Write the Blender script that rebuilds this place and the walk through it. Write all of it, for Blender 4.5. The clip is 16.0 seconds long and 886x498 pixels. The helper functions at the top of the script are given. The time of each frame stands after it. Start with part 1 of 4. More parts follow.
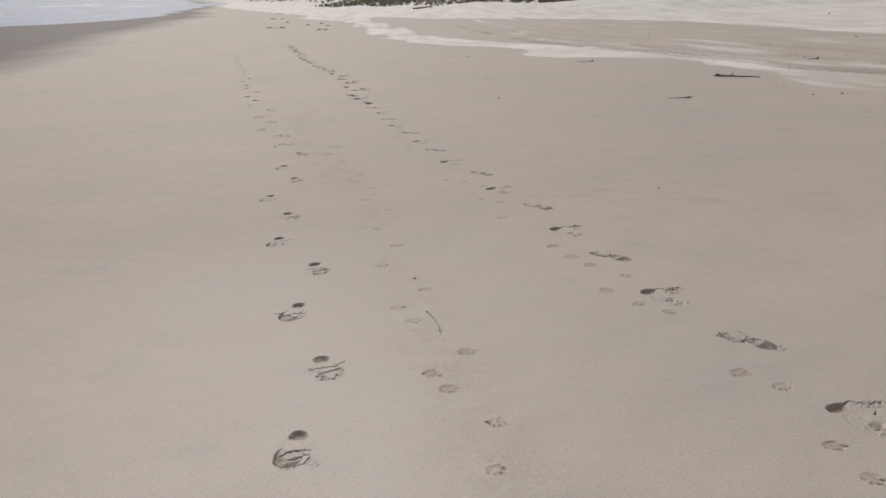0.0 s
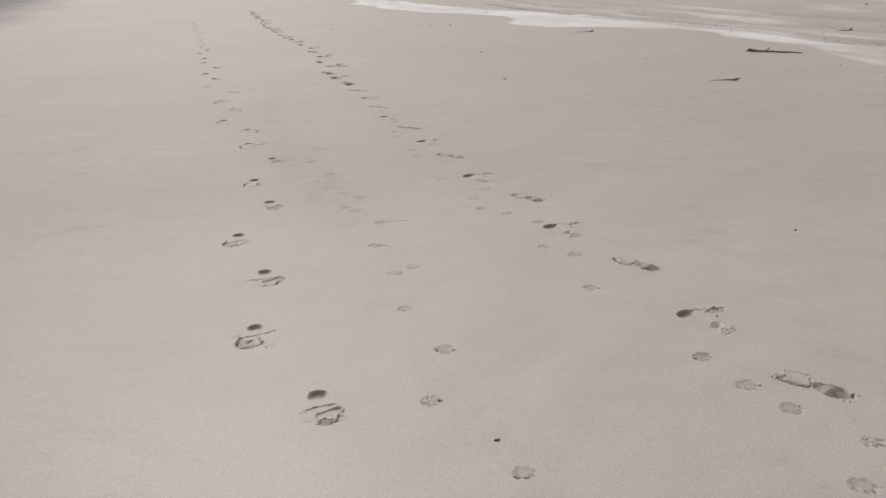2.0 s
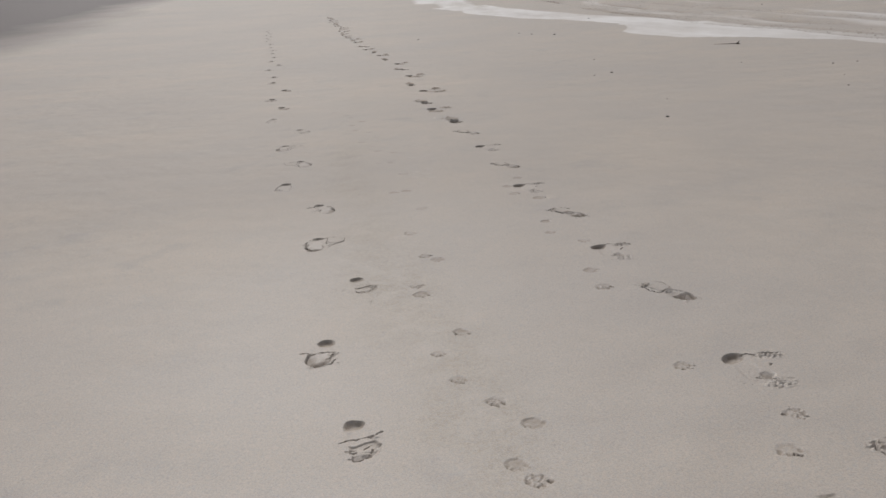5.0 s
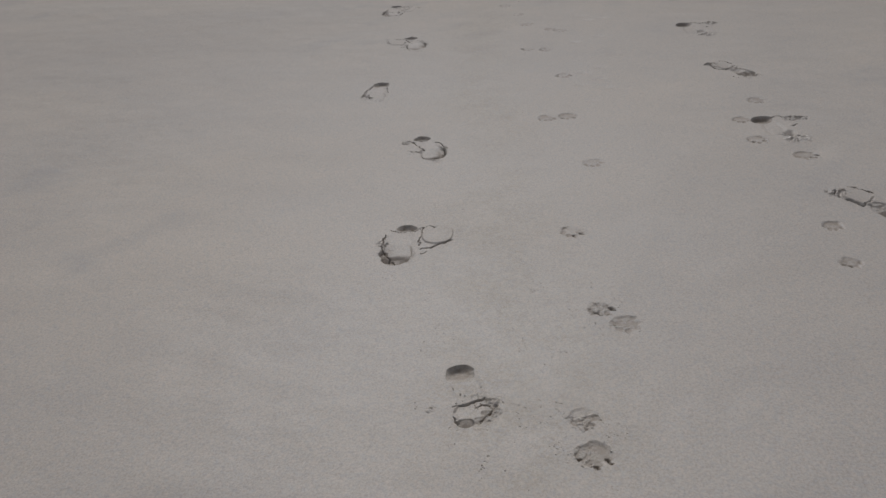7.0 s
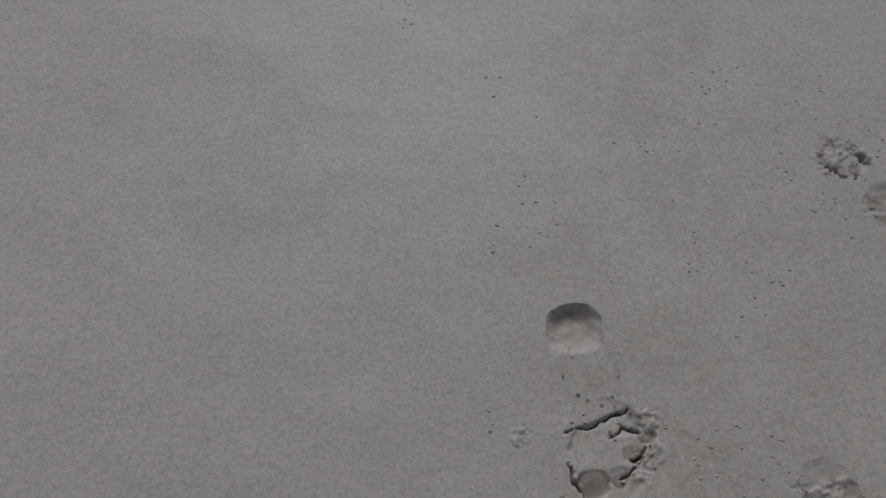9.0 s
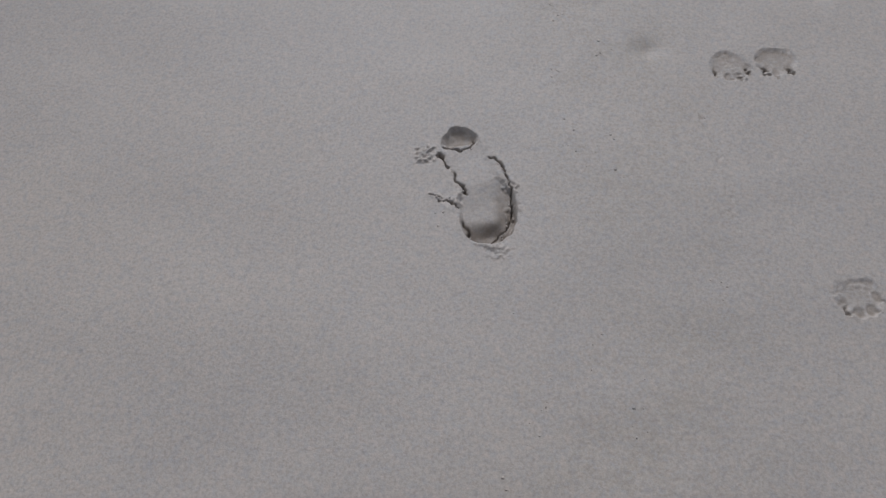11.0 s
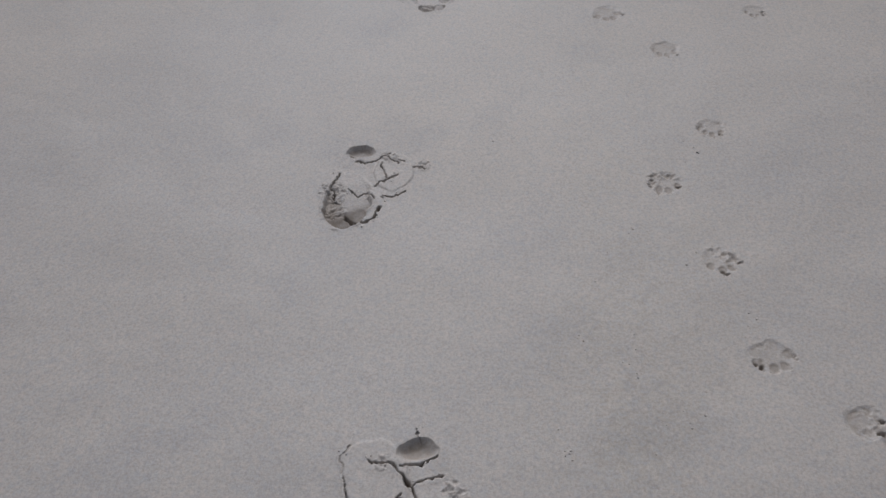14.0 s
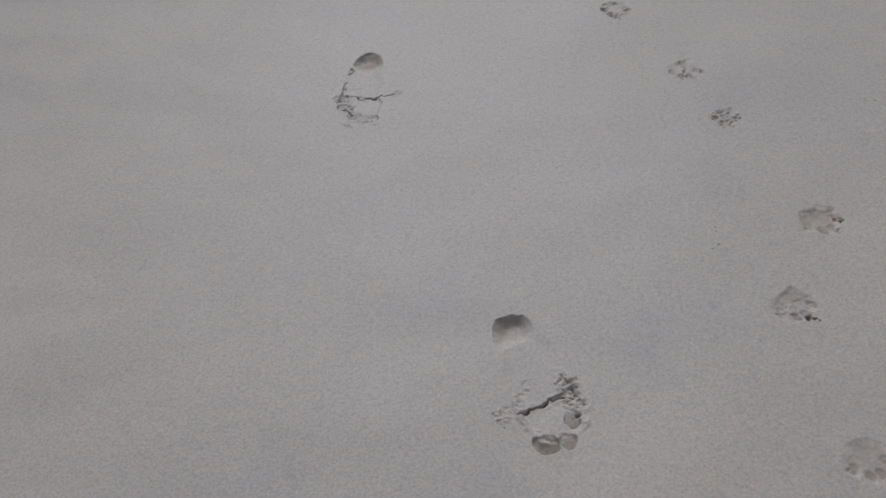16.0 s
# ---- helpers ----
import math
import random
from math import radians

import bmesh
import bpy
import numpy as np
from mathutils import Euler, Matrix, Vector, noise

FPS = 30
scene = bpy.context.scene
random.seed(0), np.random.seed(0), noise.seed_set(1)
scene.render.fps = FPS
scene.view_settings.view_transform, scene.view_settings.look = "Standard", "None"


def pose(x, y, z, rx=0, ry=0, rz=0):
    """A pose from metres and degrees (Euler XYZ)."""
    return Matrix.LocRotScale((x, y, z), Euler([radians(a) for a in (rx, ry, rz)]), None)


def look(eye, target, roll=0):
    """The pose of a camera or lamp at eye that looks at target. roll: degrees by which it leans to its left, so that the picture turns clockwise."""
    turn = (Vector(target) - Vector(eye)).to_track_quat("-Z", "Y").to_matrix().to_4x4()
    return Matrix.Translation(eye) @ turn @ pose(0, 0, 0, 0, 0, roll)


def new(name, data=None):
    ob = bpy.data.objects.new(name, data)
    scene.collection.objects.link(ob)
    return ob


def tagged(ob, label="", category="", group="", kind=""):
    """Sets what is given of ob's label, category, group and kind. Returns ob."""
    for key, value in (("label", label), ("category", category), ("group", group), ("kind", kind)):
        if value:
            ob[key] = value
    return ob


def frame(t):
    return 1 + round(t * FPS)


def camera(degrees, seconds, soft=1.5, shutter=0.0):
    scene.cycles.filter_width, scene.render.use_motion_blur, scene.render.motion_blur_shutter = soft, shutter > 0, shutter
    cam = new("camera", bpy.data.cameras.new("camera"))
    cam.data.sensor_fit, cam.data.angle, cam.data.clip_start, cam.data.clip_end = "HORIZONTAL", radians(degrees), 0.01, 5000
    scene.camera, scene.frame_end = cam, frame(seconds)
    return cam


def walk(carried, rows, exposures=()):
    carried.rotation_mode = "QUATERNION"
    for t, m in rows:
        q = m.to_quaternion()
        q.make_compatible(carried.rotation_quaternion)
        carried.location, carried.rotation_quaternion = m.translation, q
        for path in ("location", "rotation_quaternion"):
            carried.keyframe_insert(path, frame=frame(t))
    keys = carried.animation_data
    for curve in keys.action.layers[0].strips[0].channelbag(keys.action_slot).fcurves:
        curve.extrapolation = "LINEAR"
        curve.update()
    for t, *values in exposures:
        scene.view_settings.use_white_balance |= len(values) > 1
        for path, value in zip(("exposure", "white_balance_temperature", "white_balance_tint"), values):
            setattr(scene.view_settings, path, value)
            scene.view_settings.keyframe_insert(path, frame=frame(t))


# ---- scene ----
cam = camera(54.0, 16.0)

PATH = [
    (0, (0.67, 0.044, 1.3), (0.837, 1.965, 0.769), -3.6),
    (0.5, (0.612, 0.558, 1.3), (0.81, 2.468, 0.74), -3.0),
    (1, (0.567, 1.03, 1.304), (0.786, 2.931, 0.722), -3.2),
    (1.5, (0.524, 1.508, 1.312), (0.756, 3.403, 0.714), -3.3),
    (2, (0.474, 2.024, 1.313), (0.715, 3.914, 0.704), -3.4),
    (2.5, (0.452, 2.517, 1.307), (0.687, 4.406, 0.693), -3.6),
    (3, (0.438, 2.961, 1.3), (0.655, 4.852, 0.685), -3.9),
    (3.5, (0.385, 3.486, 1.29), (0.585, 5.38, 0.682), -3.5),
    (4, (0.36, 3.964, 1.322), (0.518, 5.865, 0.721), -3.7),
    (4.2, (0.346, 4.129, 1.33), (0.488, 6.033, 0.735), -3.8),
    (6.3, (0.299, 6.42, 1.281), (0.198, 8.321, 0.667), -4.0),
    (6.5, (0.3, 6.623, 1.28), (0.155, 8.502, 0.61), -4.1),
    (7, (0.27, 7.182, 1.207), (0.011, 8.928, 0.266), -4.3),
    (7.5, (0.193, 7.626, 1.039), (-0.121, 9.133, -0.238), -5.1),
    (8, (0.083, 7.955, 1.006), (-0.162, 9.134, -0.59), -4.4),
    (8.5, (-0.013, 8.209, 0.95), (-0.141, 9.168, -0.8), -0.6),
    (8.7, (-0.041, 8.289, 0.926), (-0.127, 9.21, -0.847), 1.6),
    (10.8, (-0.13, 9.255, 1.189), (-0.279, 10.249, -0.54), -3.4),
    (11, (-0.104, 9.352, 1.202), (-0.308, 10.396, -0.492), -5.5),
    (11.5, (-0.127, 9.572, 1.159), (-0.327, 10.784, -0.419), -6.3),
    (12, (-0.215, 9.865, 1.16), (-0.282, 11.094, -0.416), -3.3),
    (12.5, (-0.215, 10.192, 1.146), (-0.359, 11.444, -0.407), -6.8),
    (13, (-0.315, 10.548, 1.265), (-0.45, 11.819, -0.274), -6.1),
    (13.5, (-0.359, 10.807, 1.313), (-0.47, 12.152, -0.163), -4.7),
    (14, (-0.333, 11.088, 1.294), (-0.521, 12.458, -0.152), -4.8),
    (14.5, (-0.337, 11.41, 1.261), (-0.64, 12.749, -0.193), -6.8),
    (15, (-0.433, 11.769, 1.307), (-0.763, 13.074, -0.172), -8.4),
    (15.5, (-0.55, 12.129, 1.301), (-0.819, 13.466, -0.161), -7.8),
    (16, (-0.61, 12.516, 1.292), (-0.84, 13.85, -0.18), -9.5),
]

TILT = pose(0, 0, 0, -1.027, -3.383, 1.008)    # the path is kept square to the beach, which slopes
# seconds, stops, kelvin, tint
EXPOSURES = [(0.0, 0.50, 6650, 12), (1.5, 0.40, 6600, 12), (2.0, 0.70, 6470, 12), (2.5, 0.63, 6370, 12), (3.0, 0.58, 6290, 12), (3.5, 0.34, 6130, 11), (4.0, 0.52, 6370, 11), (6.5, 0.21, 6240, 12), (7.0, 0.05, 6120, 11), (7.5, -0.24, 6090, 11), (8.0, -0.38, 6040, 13), (8.5, -0.31, 5810, 10),
             (11.0, 0.15, 5780, 12), (11.5, 0.17, 5790, 12), (12.5, 0.17, 5880, 12), (14.5, 0.20, 5790, 12), (16.0, 0.17, 5820, 11)]
walk(cam, [(t, TILT @ look(eye, target, roll)) for t, eye, target, roll in PATH], EXPOSURES)

# ---------------------------------------------------------------- world and light
SUN_TURN, SUN_HEIGHT = -12.0, 40.0   # degrees: clockwise from +y, above the horizon
world = bpy.data.worlds.new("overcast_sky")
scene.world = world
world.use_nodes = True
wn = world.node_tree
sky = wn.nodes.new("ShaderNodeTexSky")
sky.sky_type = 'NISHITA'
sky.sun_disc = False
sky.sun_elevation = radians(SUN_HEIGHT)
sky.sun_rotation = radians(SUN_TURN)
sky.air_density, sky.dust_density, sky.ozone_density = 1.0, 3.0, 1.0
cloud = wn.nodes.new("ShaderNodeHueSaturation")    # an even, nearly white cloud cover
cloud.inputs["Saturation"].default_value = 0.22
wn.links.new(sky.outputs[0], cloud.inputs["Color"])
wn.links.new(cloud.outputs[0], wn.nodes["Background"].inputs[0])
wn.nodes["Background"].inputs[1].default_value = 0.063
sun = new("sun", bpy.data.lights.new("sun", 'SUN'))
sun.data.energy, sun.data.angle, sun.data.color = 1.30, radians(20), (1.0, 0.955, 0.90)
_d = Vector((math.sin(radians(SUN_TURN)) * math.cos(radians(SUN_HEIGHT)), math.cos(radians(SUN_TURN)) * math.cos(radians(SUN_HEIGHT)), math.sin(radians(SUN_HEIGHT))))
sun.matrix_world = look(_d * 60, (0, 0, 0))


# ---------------------------------------------------------------- materials
class Mat:
    """A small node-graph builder."""

    def __init__(self, name):
        self.m = bpy.data.materials.new(name)
        self.m.use_nodes = True
        self.t = self.m.node_tree
        self.b = self.t.nodes["Principled BSDF"]

    def n(self, kind, **sets):
        node = self.t.nodes.new(kind)
        for key, value in sets.items():
            if key == "op":
                node.operation = value
            elif key == "blend":
                node.blend_type = value
            else:
                node.inputs[key.replace("_", " ")].default_value = value
        return node

    def l(self, a, b):
        self.t.links.new(a, b)

    def noise(self, coord, scale, detail=3.0, rough=0.55, stretch=None):
        if stretch:
            mp = self.n("ShaderNodeMapping")
            mp.inputs["Scale"].default_value = stretch
            self.l(coord, mp.inputs["Vector"])
            coord = mp.outputs[0]
        nd = self.n("ShaderNodeTexNoise", Scale=scale, Detail=detail, Roughness=rough)
        self.l(coord, nd.inputs["Vector"])
        return nd.outputs["Fac"]

    def ramp(self, fac, *stops):
        nd = self.n("ShaderNodeValToRGB")
        el = nd.color_ramp.elements
        while len(el) < len(stops):
            el.new(0.5)
        for e, (p, c) in zip(el, stops):
            e.position = p
            e.color = (*c, 1.0) if isinstance(c, tuple) else (c, c, c, 1.0)
        self.l(fac, nd.inputs[0])
        return nd.outputs[0]

    def math(self, op, a, b):
        nd = self.n("ShaderNodeMath", op=op)
        for i, v in enumerate((a, b)):
            if isinstance(v, (int, float)):
                nd.inputs[i].default_value = v
            else:
                self.l(v, nd.inputs[i])
        return nd.outputs[0]

    def mix(self, fac, a, b, blend='MIX'):
        nd = self.n("ShaderNodeMixRGB", blend=blend)
        for i, v in zip((0, 1, 2), (fac, a, b)):
            if isinstance(v, (int, float)):
                nd.inputs[i].default_value = v
            elif isinstance(v, tuple):
                nd.inputs[i].default_value = (*v, 1.0)
            else:
                self.l(v, nd.inputs[i])
        return nd.outputs[0]

    def bump(self, height, strength, distance, below=None):
        nd = self.n("ShaderNodeBump", Strength=strength, Distance=distance)
        self.l(height, nd.inputs["Height"])
        if below is not None:
            self.l(below, nd.inputs["Normal"])
        return nd.outputs[0]

    def where(self):
        return self.n("ShaderNodeNewGeometry").outputs["Position"]

    def attr(self, name):
        nd = self.n("ShaderNodeAttribute")
        nd.attribute_name = name
        return nd.outputs["Fac"]


def sand_material():
    k = Mat("sand")
    p = k.where()
    grain = k.noise(p, 420.0, 2.0, 0.7)
    fleck = k.noise(p, 190.0, 3.0, 0.75)
    tint = k.noise(p, 110.0, 2.0, 0.6)
    patch = k.noise(p, 1.3, 5.0, 0.62)
    broad = k.noise(p, 0.33, 4.0, 0.55)
    base = k.ramp(patch, (0.30, (0.395, 0.358, 0.318)), (0.72, (0.488, 0.430, 0.364)))
    base = k.mix(k.ramp(broad, (0.38, 0.0), (0.66, 0.55)), base, (0.365, 0.340, 0.318))
    # faint damp smudges a hand or two across
    smudge = k.math('MULTIPLY', k.ramp(k.noise(p, 3.6, 3.0, 0.55), (0.54, 0.0), (0.72, 0.45)), k.ramp(k.noise(p, 0.55, 2.0, 0.5), (0.42, 0.0), (0.60, 1.0)))
    base = k.mix(smudge, base, (0.300, 0.288, 0.280))
    # browner where paws and feet have scuffed the pale crust
    scuff = k.math('MULTIPLY', k.attr("trodden"), k.ramp(k.noise(p, 7.0, 5.0, 0.7), (0.36, 0.0), (0.56, 1.0)))
    scuff = k.math('MULTIPLY', scuff, k.ramp(k.noise(p, 48.0, 3.0, 0.7), (0.35, 0.25), (0.62, 1.0)))
    base = k.mix(k.math('MULTIPLY', scuff, 0.95), base, (0.325, 0.286, 0.228))
    base = k.mix(k.ramp(tint, (0.40, 0.0), (0.70, 0.34)), base, (0.520, 0.420, 0.345))
    base = k.mix(k.ramp(k.noise(p, 92.0, 2.0, 0.65), (0.45, 0.0), (0.72, 0.42)), base, (0.335, 0.338, 0.348))
    g = k.ramp(fleck, (0.28, 0.78), (0.5, 1.0), (0.75, 1.19))
    base = k.mix(1.0, base, g, 'MULTIPLY')
    g2 = k.ramp(grain, (0.25, 0.93), (0.5, 1.0), (0.8, 1.06))
    base = k.mix(1.0, base, g2, 'MULTIPLY')
    # where the crust is broken: damp browner sand, and shade painted into hollows and cracks
    brown_shade = k.math('MULTIPLY', k.attr("brown_and_shade"), k.ramp(k.noise(p, 38.0, 3.0, 0.65), (0.32, 0.30), (0.62, 1.0)))
    base = k.mix(k.math('MULTIPLY', brown_shade, 0.80), base, (0.235, 0.190, 0.145))
    # dry, wind-blown sand higher up the beach
    dry = k.attr("dry")
    streak = k.noise(p, 1.0, 5.0, 0.6, (0.9, 0.16, 1.0))
    dn = k.math('ADD', dry, k.math('MULTIPLY', k.math('SUBTRACT', streak, 0.5), 0.9))
    dmask = k.ramp(dn, (0.40, 0.0), (0.62, 1.0))
    dmask = k.math('MULTIPLY', dmask, k.ramp(dry, (0.02, 0.0), (0.12, 1.0)))
    dmask = k.math('MULTIPLY', dmask, k.ramp(k.noise(p, 0.8, 5.0, 0.65, (1.0, 0.25, 1.0)), (0.30, 0.35), (0.60, 1.0)))
    drycol = k.mix(k.ramp(k.noise(p, 3.0, 4.0, 0.6), (0.3, 0.0), (0.75, 0.6)), (0.700, 0.682, 0.665), (0.62, 0.595, 0.565))
    dmask = k.math('MULTIPLY', dmask, k.math('SUBTRACT', 1.0, k.math('MULTIPLY', brown_shade, 0.85)))
    base = k.mix(dmask, base, drycol)
    # wet sand down towards the water
    wet = k.attr("wet")
    wn_ = k.math('ADD', wet, k.math('MULTIPLY', k.math('SUBTRACT', k.noise(p, 0.35, 4.0, 0.6, (1.0, 0.35, 1.0)), 0.5), 0.35))
    wmask = k.ramp(wn_, (0.10, 0.0), (0.58, 1.0))
    base = k.mix(wmask, base, (0.100, 0.084, 0.080))
    k.l(base, k.b.inputs["Base Color"])
    rough = k.mix(wmask, k.mix(k.ramp(patch, (0.35, 0.0), (0.7, 1.0)), (0.48, 0.48, 0.48), (0.58, 0.58, 0.58)), (0.58, 0.58, 0.58))
    k.l(rough, k.b.inputs["Roughness"])
    # grains hide one another's gloss at a low angle
    facing = k.n("ShaderNodeLayerWeight", Blend=0.5).outputs["Facing"]
    gloss = k.ramp(facing, (0.20, 0.30), (0.40, 0.24), (0.78, 0.02))
    k.l(k.mix(wmask, gloss, (0.04, 0.04, 0.04)), k.b.inputs["Specular IOR Level"])
    swell = k.bump(k.noise(p, 2.8, 2.0, 0.45), 0.36, 0.04)
    uneven = k.math('MULTIPLY', k.noise(p, 9.0, 2.0, 0.5), k.ramp(k.noise(p, 0.8, 2.0, 0.5), (0.44, 0.35), (0.60, 1.0)))
    dents = k.bump(uneven, 0.42, 0.009, swell)
    fine = k.bump(fleck, 0.22, 0.0014, dents)
    k.l(k.bump(grain, 0.30, 0.0012, fine), k.b.inputs["Normal"])
    return k.m


def sea_material():
    k = Mat("sea_water")
    p = k.where()
    foam_n = k.noise(p, 0.35, 6.0, 0.62, (1.3, 0.35, 1.0))
    foam_f = k.noise(p, 2.5, 5.0, 0.7)
    foam = k.ramp(k.math('ADD', k.math('MULTIPLY', foam_n, 0.75), k.math('MULTIPLY', foam_f, 0.25)), (0.42, 0.0), (0.60, 0.85))
    k.l(k.mix(foam, (0.06, 0.09, 0.16), (0.40, 0.47, 0.60)), k.b.inputs["Base Color"])
    k.l(k.mix(foam, (0.30, 0.30, 0.30), (0.70, 0.70, 0.70)), k.b.inputs["Roughness"])
    k.b.inputs["Specular IOR Level"].default_value = 0.12
    k.b.inputs["IOR"].default_value = 1.33
    k.l(k.bump(k.noise(p, 1.2, 4.0, 0.6, (1.0, 0.5, 1.0)), 0.8, 0.25), k.b.inputs["Normal"])
    return k.m


def foam_material():
    k = Mat("sea_foam")
    p = k.where()
    k.l(k.ramp(k.noise(p, 3.0, 5.0, 0.7), (0.35, (0.46, 0.55, 0.68)), (0.6, (0.68, 0.76, 0.88))), k.b.inputs["Base Color"])
    k.b.inputs["Roughness"].default_value = 0.6
    k.l(k.bump(k.noise(p, 14.0, 4.0, 0.7), 0.6, 0.03), k.b.inputs["Normal"])
    return k.m


def plain_material(name, dark, light, scale, rough, depth, stretch=None):
    k = Mat(name)
    p = k.n("ShaderNodeTexCoord").outputs["Object"]
    f = k.noise(p, scale, 5.0, 0.65, stretch)
    k.l(k.ramp(f, (0.3, dark), (0.72, light)), k.b.inputs["Base Color"])
    k.b.inputs["Roughness"].default_value = rough
    k.l(k.bump(f, 0.6, depth), k.b.inputs["Normal"])
    return k.m


SAND = sand_material()
SEA = sea_material()
FOAM = foam_material()
DRIFTWOOD = plain_material("weathered_driftwood", (0.045, 0.036, 0.028), (0.16, 0.13, 0.105), 18.0, 0.8, 0.006, (1.0, 6.0, 6.0))
PALE_WOOD = plain_material("grey_driftwood", (0.12, 0.10, 0.085), (0.27, 0.24, 0.21), 14.0, 0.85, 0.008, (1.0, 6.0, 6.0))
WEED = plain_material("dark_seaweed", (0.018, 0.015, 0.011), (0.055, 0.042, 0.028), 25.0, 0.55, 0.006)
STONE = plain_material("dark_pebble", (0.04, 0.037, 0.034), (0.11, 0.10, 0.092), 30.0, 0.7, 0.002)
GRASS = plain_material("dune_grass", (0.10, 0.095, 0.05), (0.32, 0.29, 0.18), 3.0, 0.7, 0.002)
SCRUB = plain_material("far_scrub", (0.035, 0.042, 0.024), (0.095, 0.10, 0.06), 0.25, 0.85, 0.3)


# ---------------------------------------------------------------- numeric helpers
def lattice(ix, iy, seed):
    h = (ix.astype(np.int64) * 374761393 + iy.astype(np.int64) * 668265263 + seed * 974634777) & 0xFFFFFFFF
    h = ((h ^ (h >> 13)) * 1274126177) & 0xFFFFFFFF
    return ((h ^ (h >> 16)) & 0xFFFF) / 65535.0


def value_noise(x, y, seed=0):
    """Smooth noise from 0 to 1, one cell a unit."""
    x, y = np.asarray(x, float), np.asarray(y, float)
    ix, iy = np.floor(x), np.floor(y)
    fx, fy = x - ix, y - iy
    fx, fy = fx * fx * (3 - 2 * fx), fy * fy * (3 - 2 * fy)
    a, b = lattice(ix, iy, seed), lattice(ix + 1, iy, seed)
    c, d = lattice(ix, iy + 1, seed), lattice(ix + 1, iy + 1, seed)
    return (a * (1 - fx) + b * fx) * (1 - fy) + (c * (1 - fx) + d * fx) * fy


def rise(a, b, x):
    """Smooth step from 0 at a to 1 at b."""
    t = np.clip((x - a) / (b - a), 0.0, 1.0)
    return t * t * (3 - 2 * t)


def mesh_object(name, verts, faces, material, smooth=True):
    me = bpy.data.meshes.new(name)
    me.from_pydata([tuple(map(float, v)) for v in verts], [], [tuple(map(int, f)) for f in faces])
    me.materials.append(material)
    if smooth:
        me.polygons.foreach_set("use_smooth", [True] * len(me.polygons))
    me.update()
    return new(name, me)


def under(ob, parent):
    """Makes ob a part of parent, where it stands."""
    ob.parent = parent
    return ob


# ---------------------------------------------------------------- the lie of the land
SLOPE_X, SLOPE_Y = 0.05941, -0.01691    # the beach falls to the sea and gently ahead
SEA_LEVEL = -1.45


def dune_foot(y):
    return np.interp(y, [-400, 0, 15, 22, 28, 37, 47, 59, 72, 104, 137, 250, 500, 900, 2600], [60, 30, 18, 15.5, 16, 18, 17.5, 12, 7, 0, -9, -36, -88, -170, -520])


def water_edge(y):
    edge = np.interp(y, [-400, 60, 94, 121, 189, 249, 362, 900, 2600], [-40, -38, -36, -29.5, -37, -48, -60, -180, -540])
    return edge + 1.6 * (value_noise(y * 0.05, y * 0 + 2, 31) - 0.5) + 0.8 * (value_noise(y * 0.21, y * 0 + 7, 32) - 0.5)


def wrack_line(y):
    """Where the last tide left its weed, along the upper beach."""
    return np.interp(y, [4, 12.5, 14.2, 17, 20, 24.7, 35, 50], [8.6, 8.2, 7.8, 7.8, 7.5, 6.9, 6.4, 6.2]) + 0.16 * (value_noise(y * 0.8, y * 0, 6) - 0.5)


def land(x, y):
    x, y = np.asarray(x, float), np.asarray(y, float)
    yy = np.where(y < 31, y, 31 + 9 * (1 - np.exp(-(np.maximum(y, 31) - 31) / 9.0)))
    yy = np.maximum(yy, -12.0)
    zx = np.where(x >= -2.6, np.minimum(x, 10.0) + np.where(x > 10, 4.0 * (1 - np.exp(-(np.maximum(x, 10) - 10) / 4.0)), 0), 0)
    xl = np.minimum(x + 2.6, 0.0)
    left = -2.6 * SLOPE_X + 0.010 * xl - (SLOPE_X - 0.010) * 6.0 * (1 - np.exp(xl / 6.0))
    z = np.where(x >= -2.6, SLOPE_X * zx, left) + SLOPE_Y * yy
    # ruts and tide ridges along the upper beach
    far = rise(6.2, 7.0, x) * (1 - rise(13, 16, x)) * rise(4, 9, y)
    off = x - wrack_line(y)
    for cx, amp, w in ((0.0, -0.022, 0.12), (0.24, 0.028, 0.14), (1.25, -0.030, 0.16), (1.6, 0.034, 0.2), (2.6, -0.03, 0.18), (2.95, 0.03, 0.25), (4.6, 0.05, 0.5)):
        z = z + far * 1.3 * amp * np.exp(-((off - cx) / w) ** 2) * (0.4 + value_noise(x * 2, y * 0.6, 7))
    z = z + rise(7, 9, x) * 0.035 * (value_noise(x * 1.7, y * 0.7, 8) - 0.5)
    z = z + rise(-7, -12, x) * 0.05 * (value_noise(x * 0.12, y * 0.05, 12) - 0.5)
    # the foreshore lies just above the water, and dips under it
    out = x - water_edge(y)
    z = np.maximum(z, SEA_LEVEL + 0.03 + 0.004 * np.clip(out, 0, 30)) - 1.6 * rise(0.0, -16.0, out)
    # dune behind the beach
    d = (x - dune_foot(y)) * 0.72
    bumps = 0.6 + 0.8 * value_noise(x * 0.09, y * 0.09, 9)
    face = np.clip(d, 0, 10)
    z = z + rise(-1.5, 3.0, d) * face * 0.085 * bumps
    z = z + rise(9, 30, d) * (5.5 * bumps + 1.2 * value_noise(x * 0.3, y * 0.3, 10))
    return z


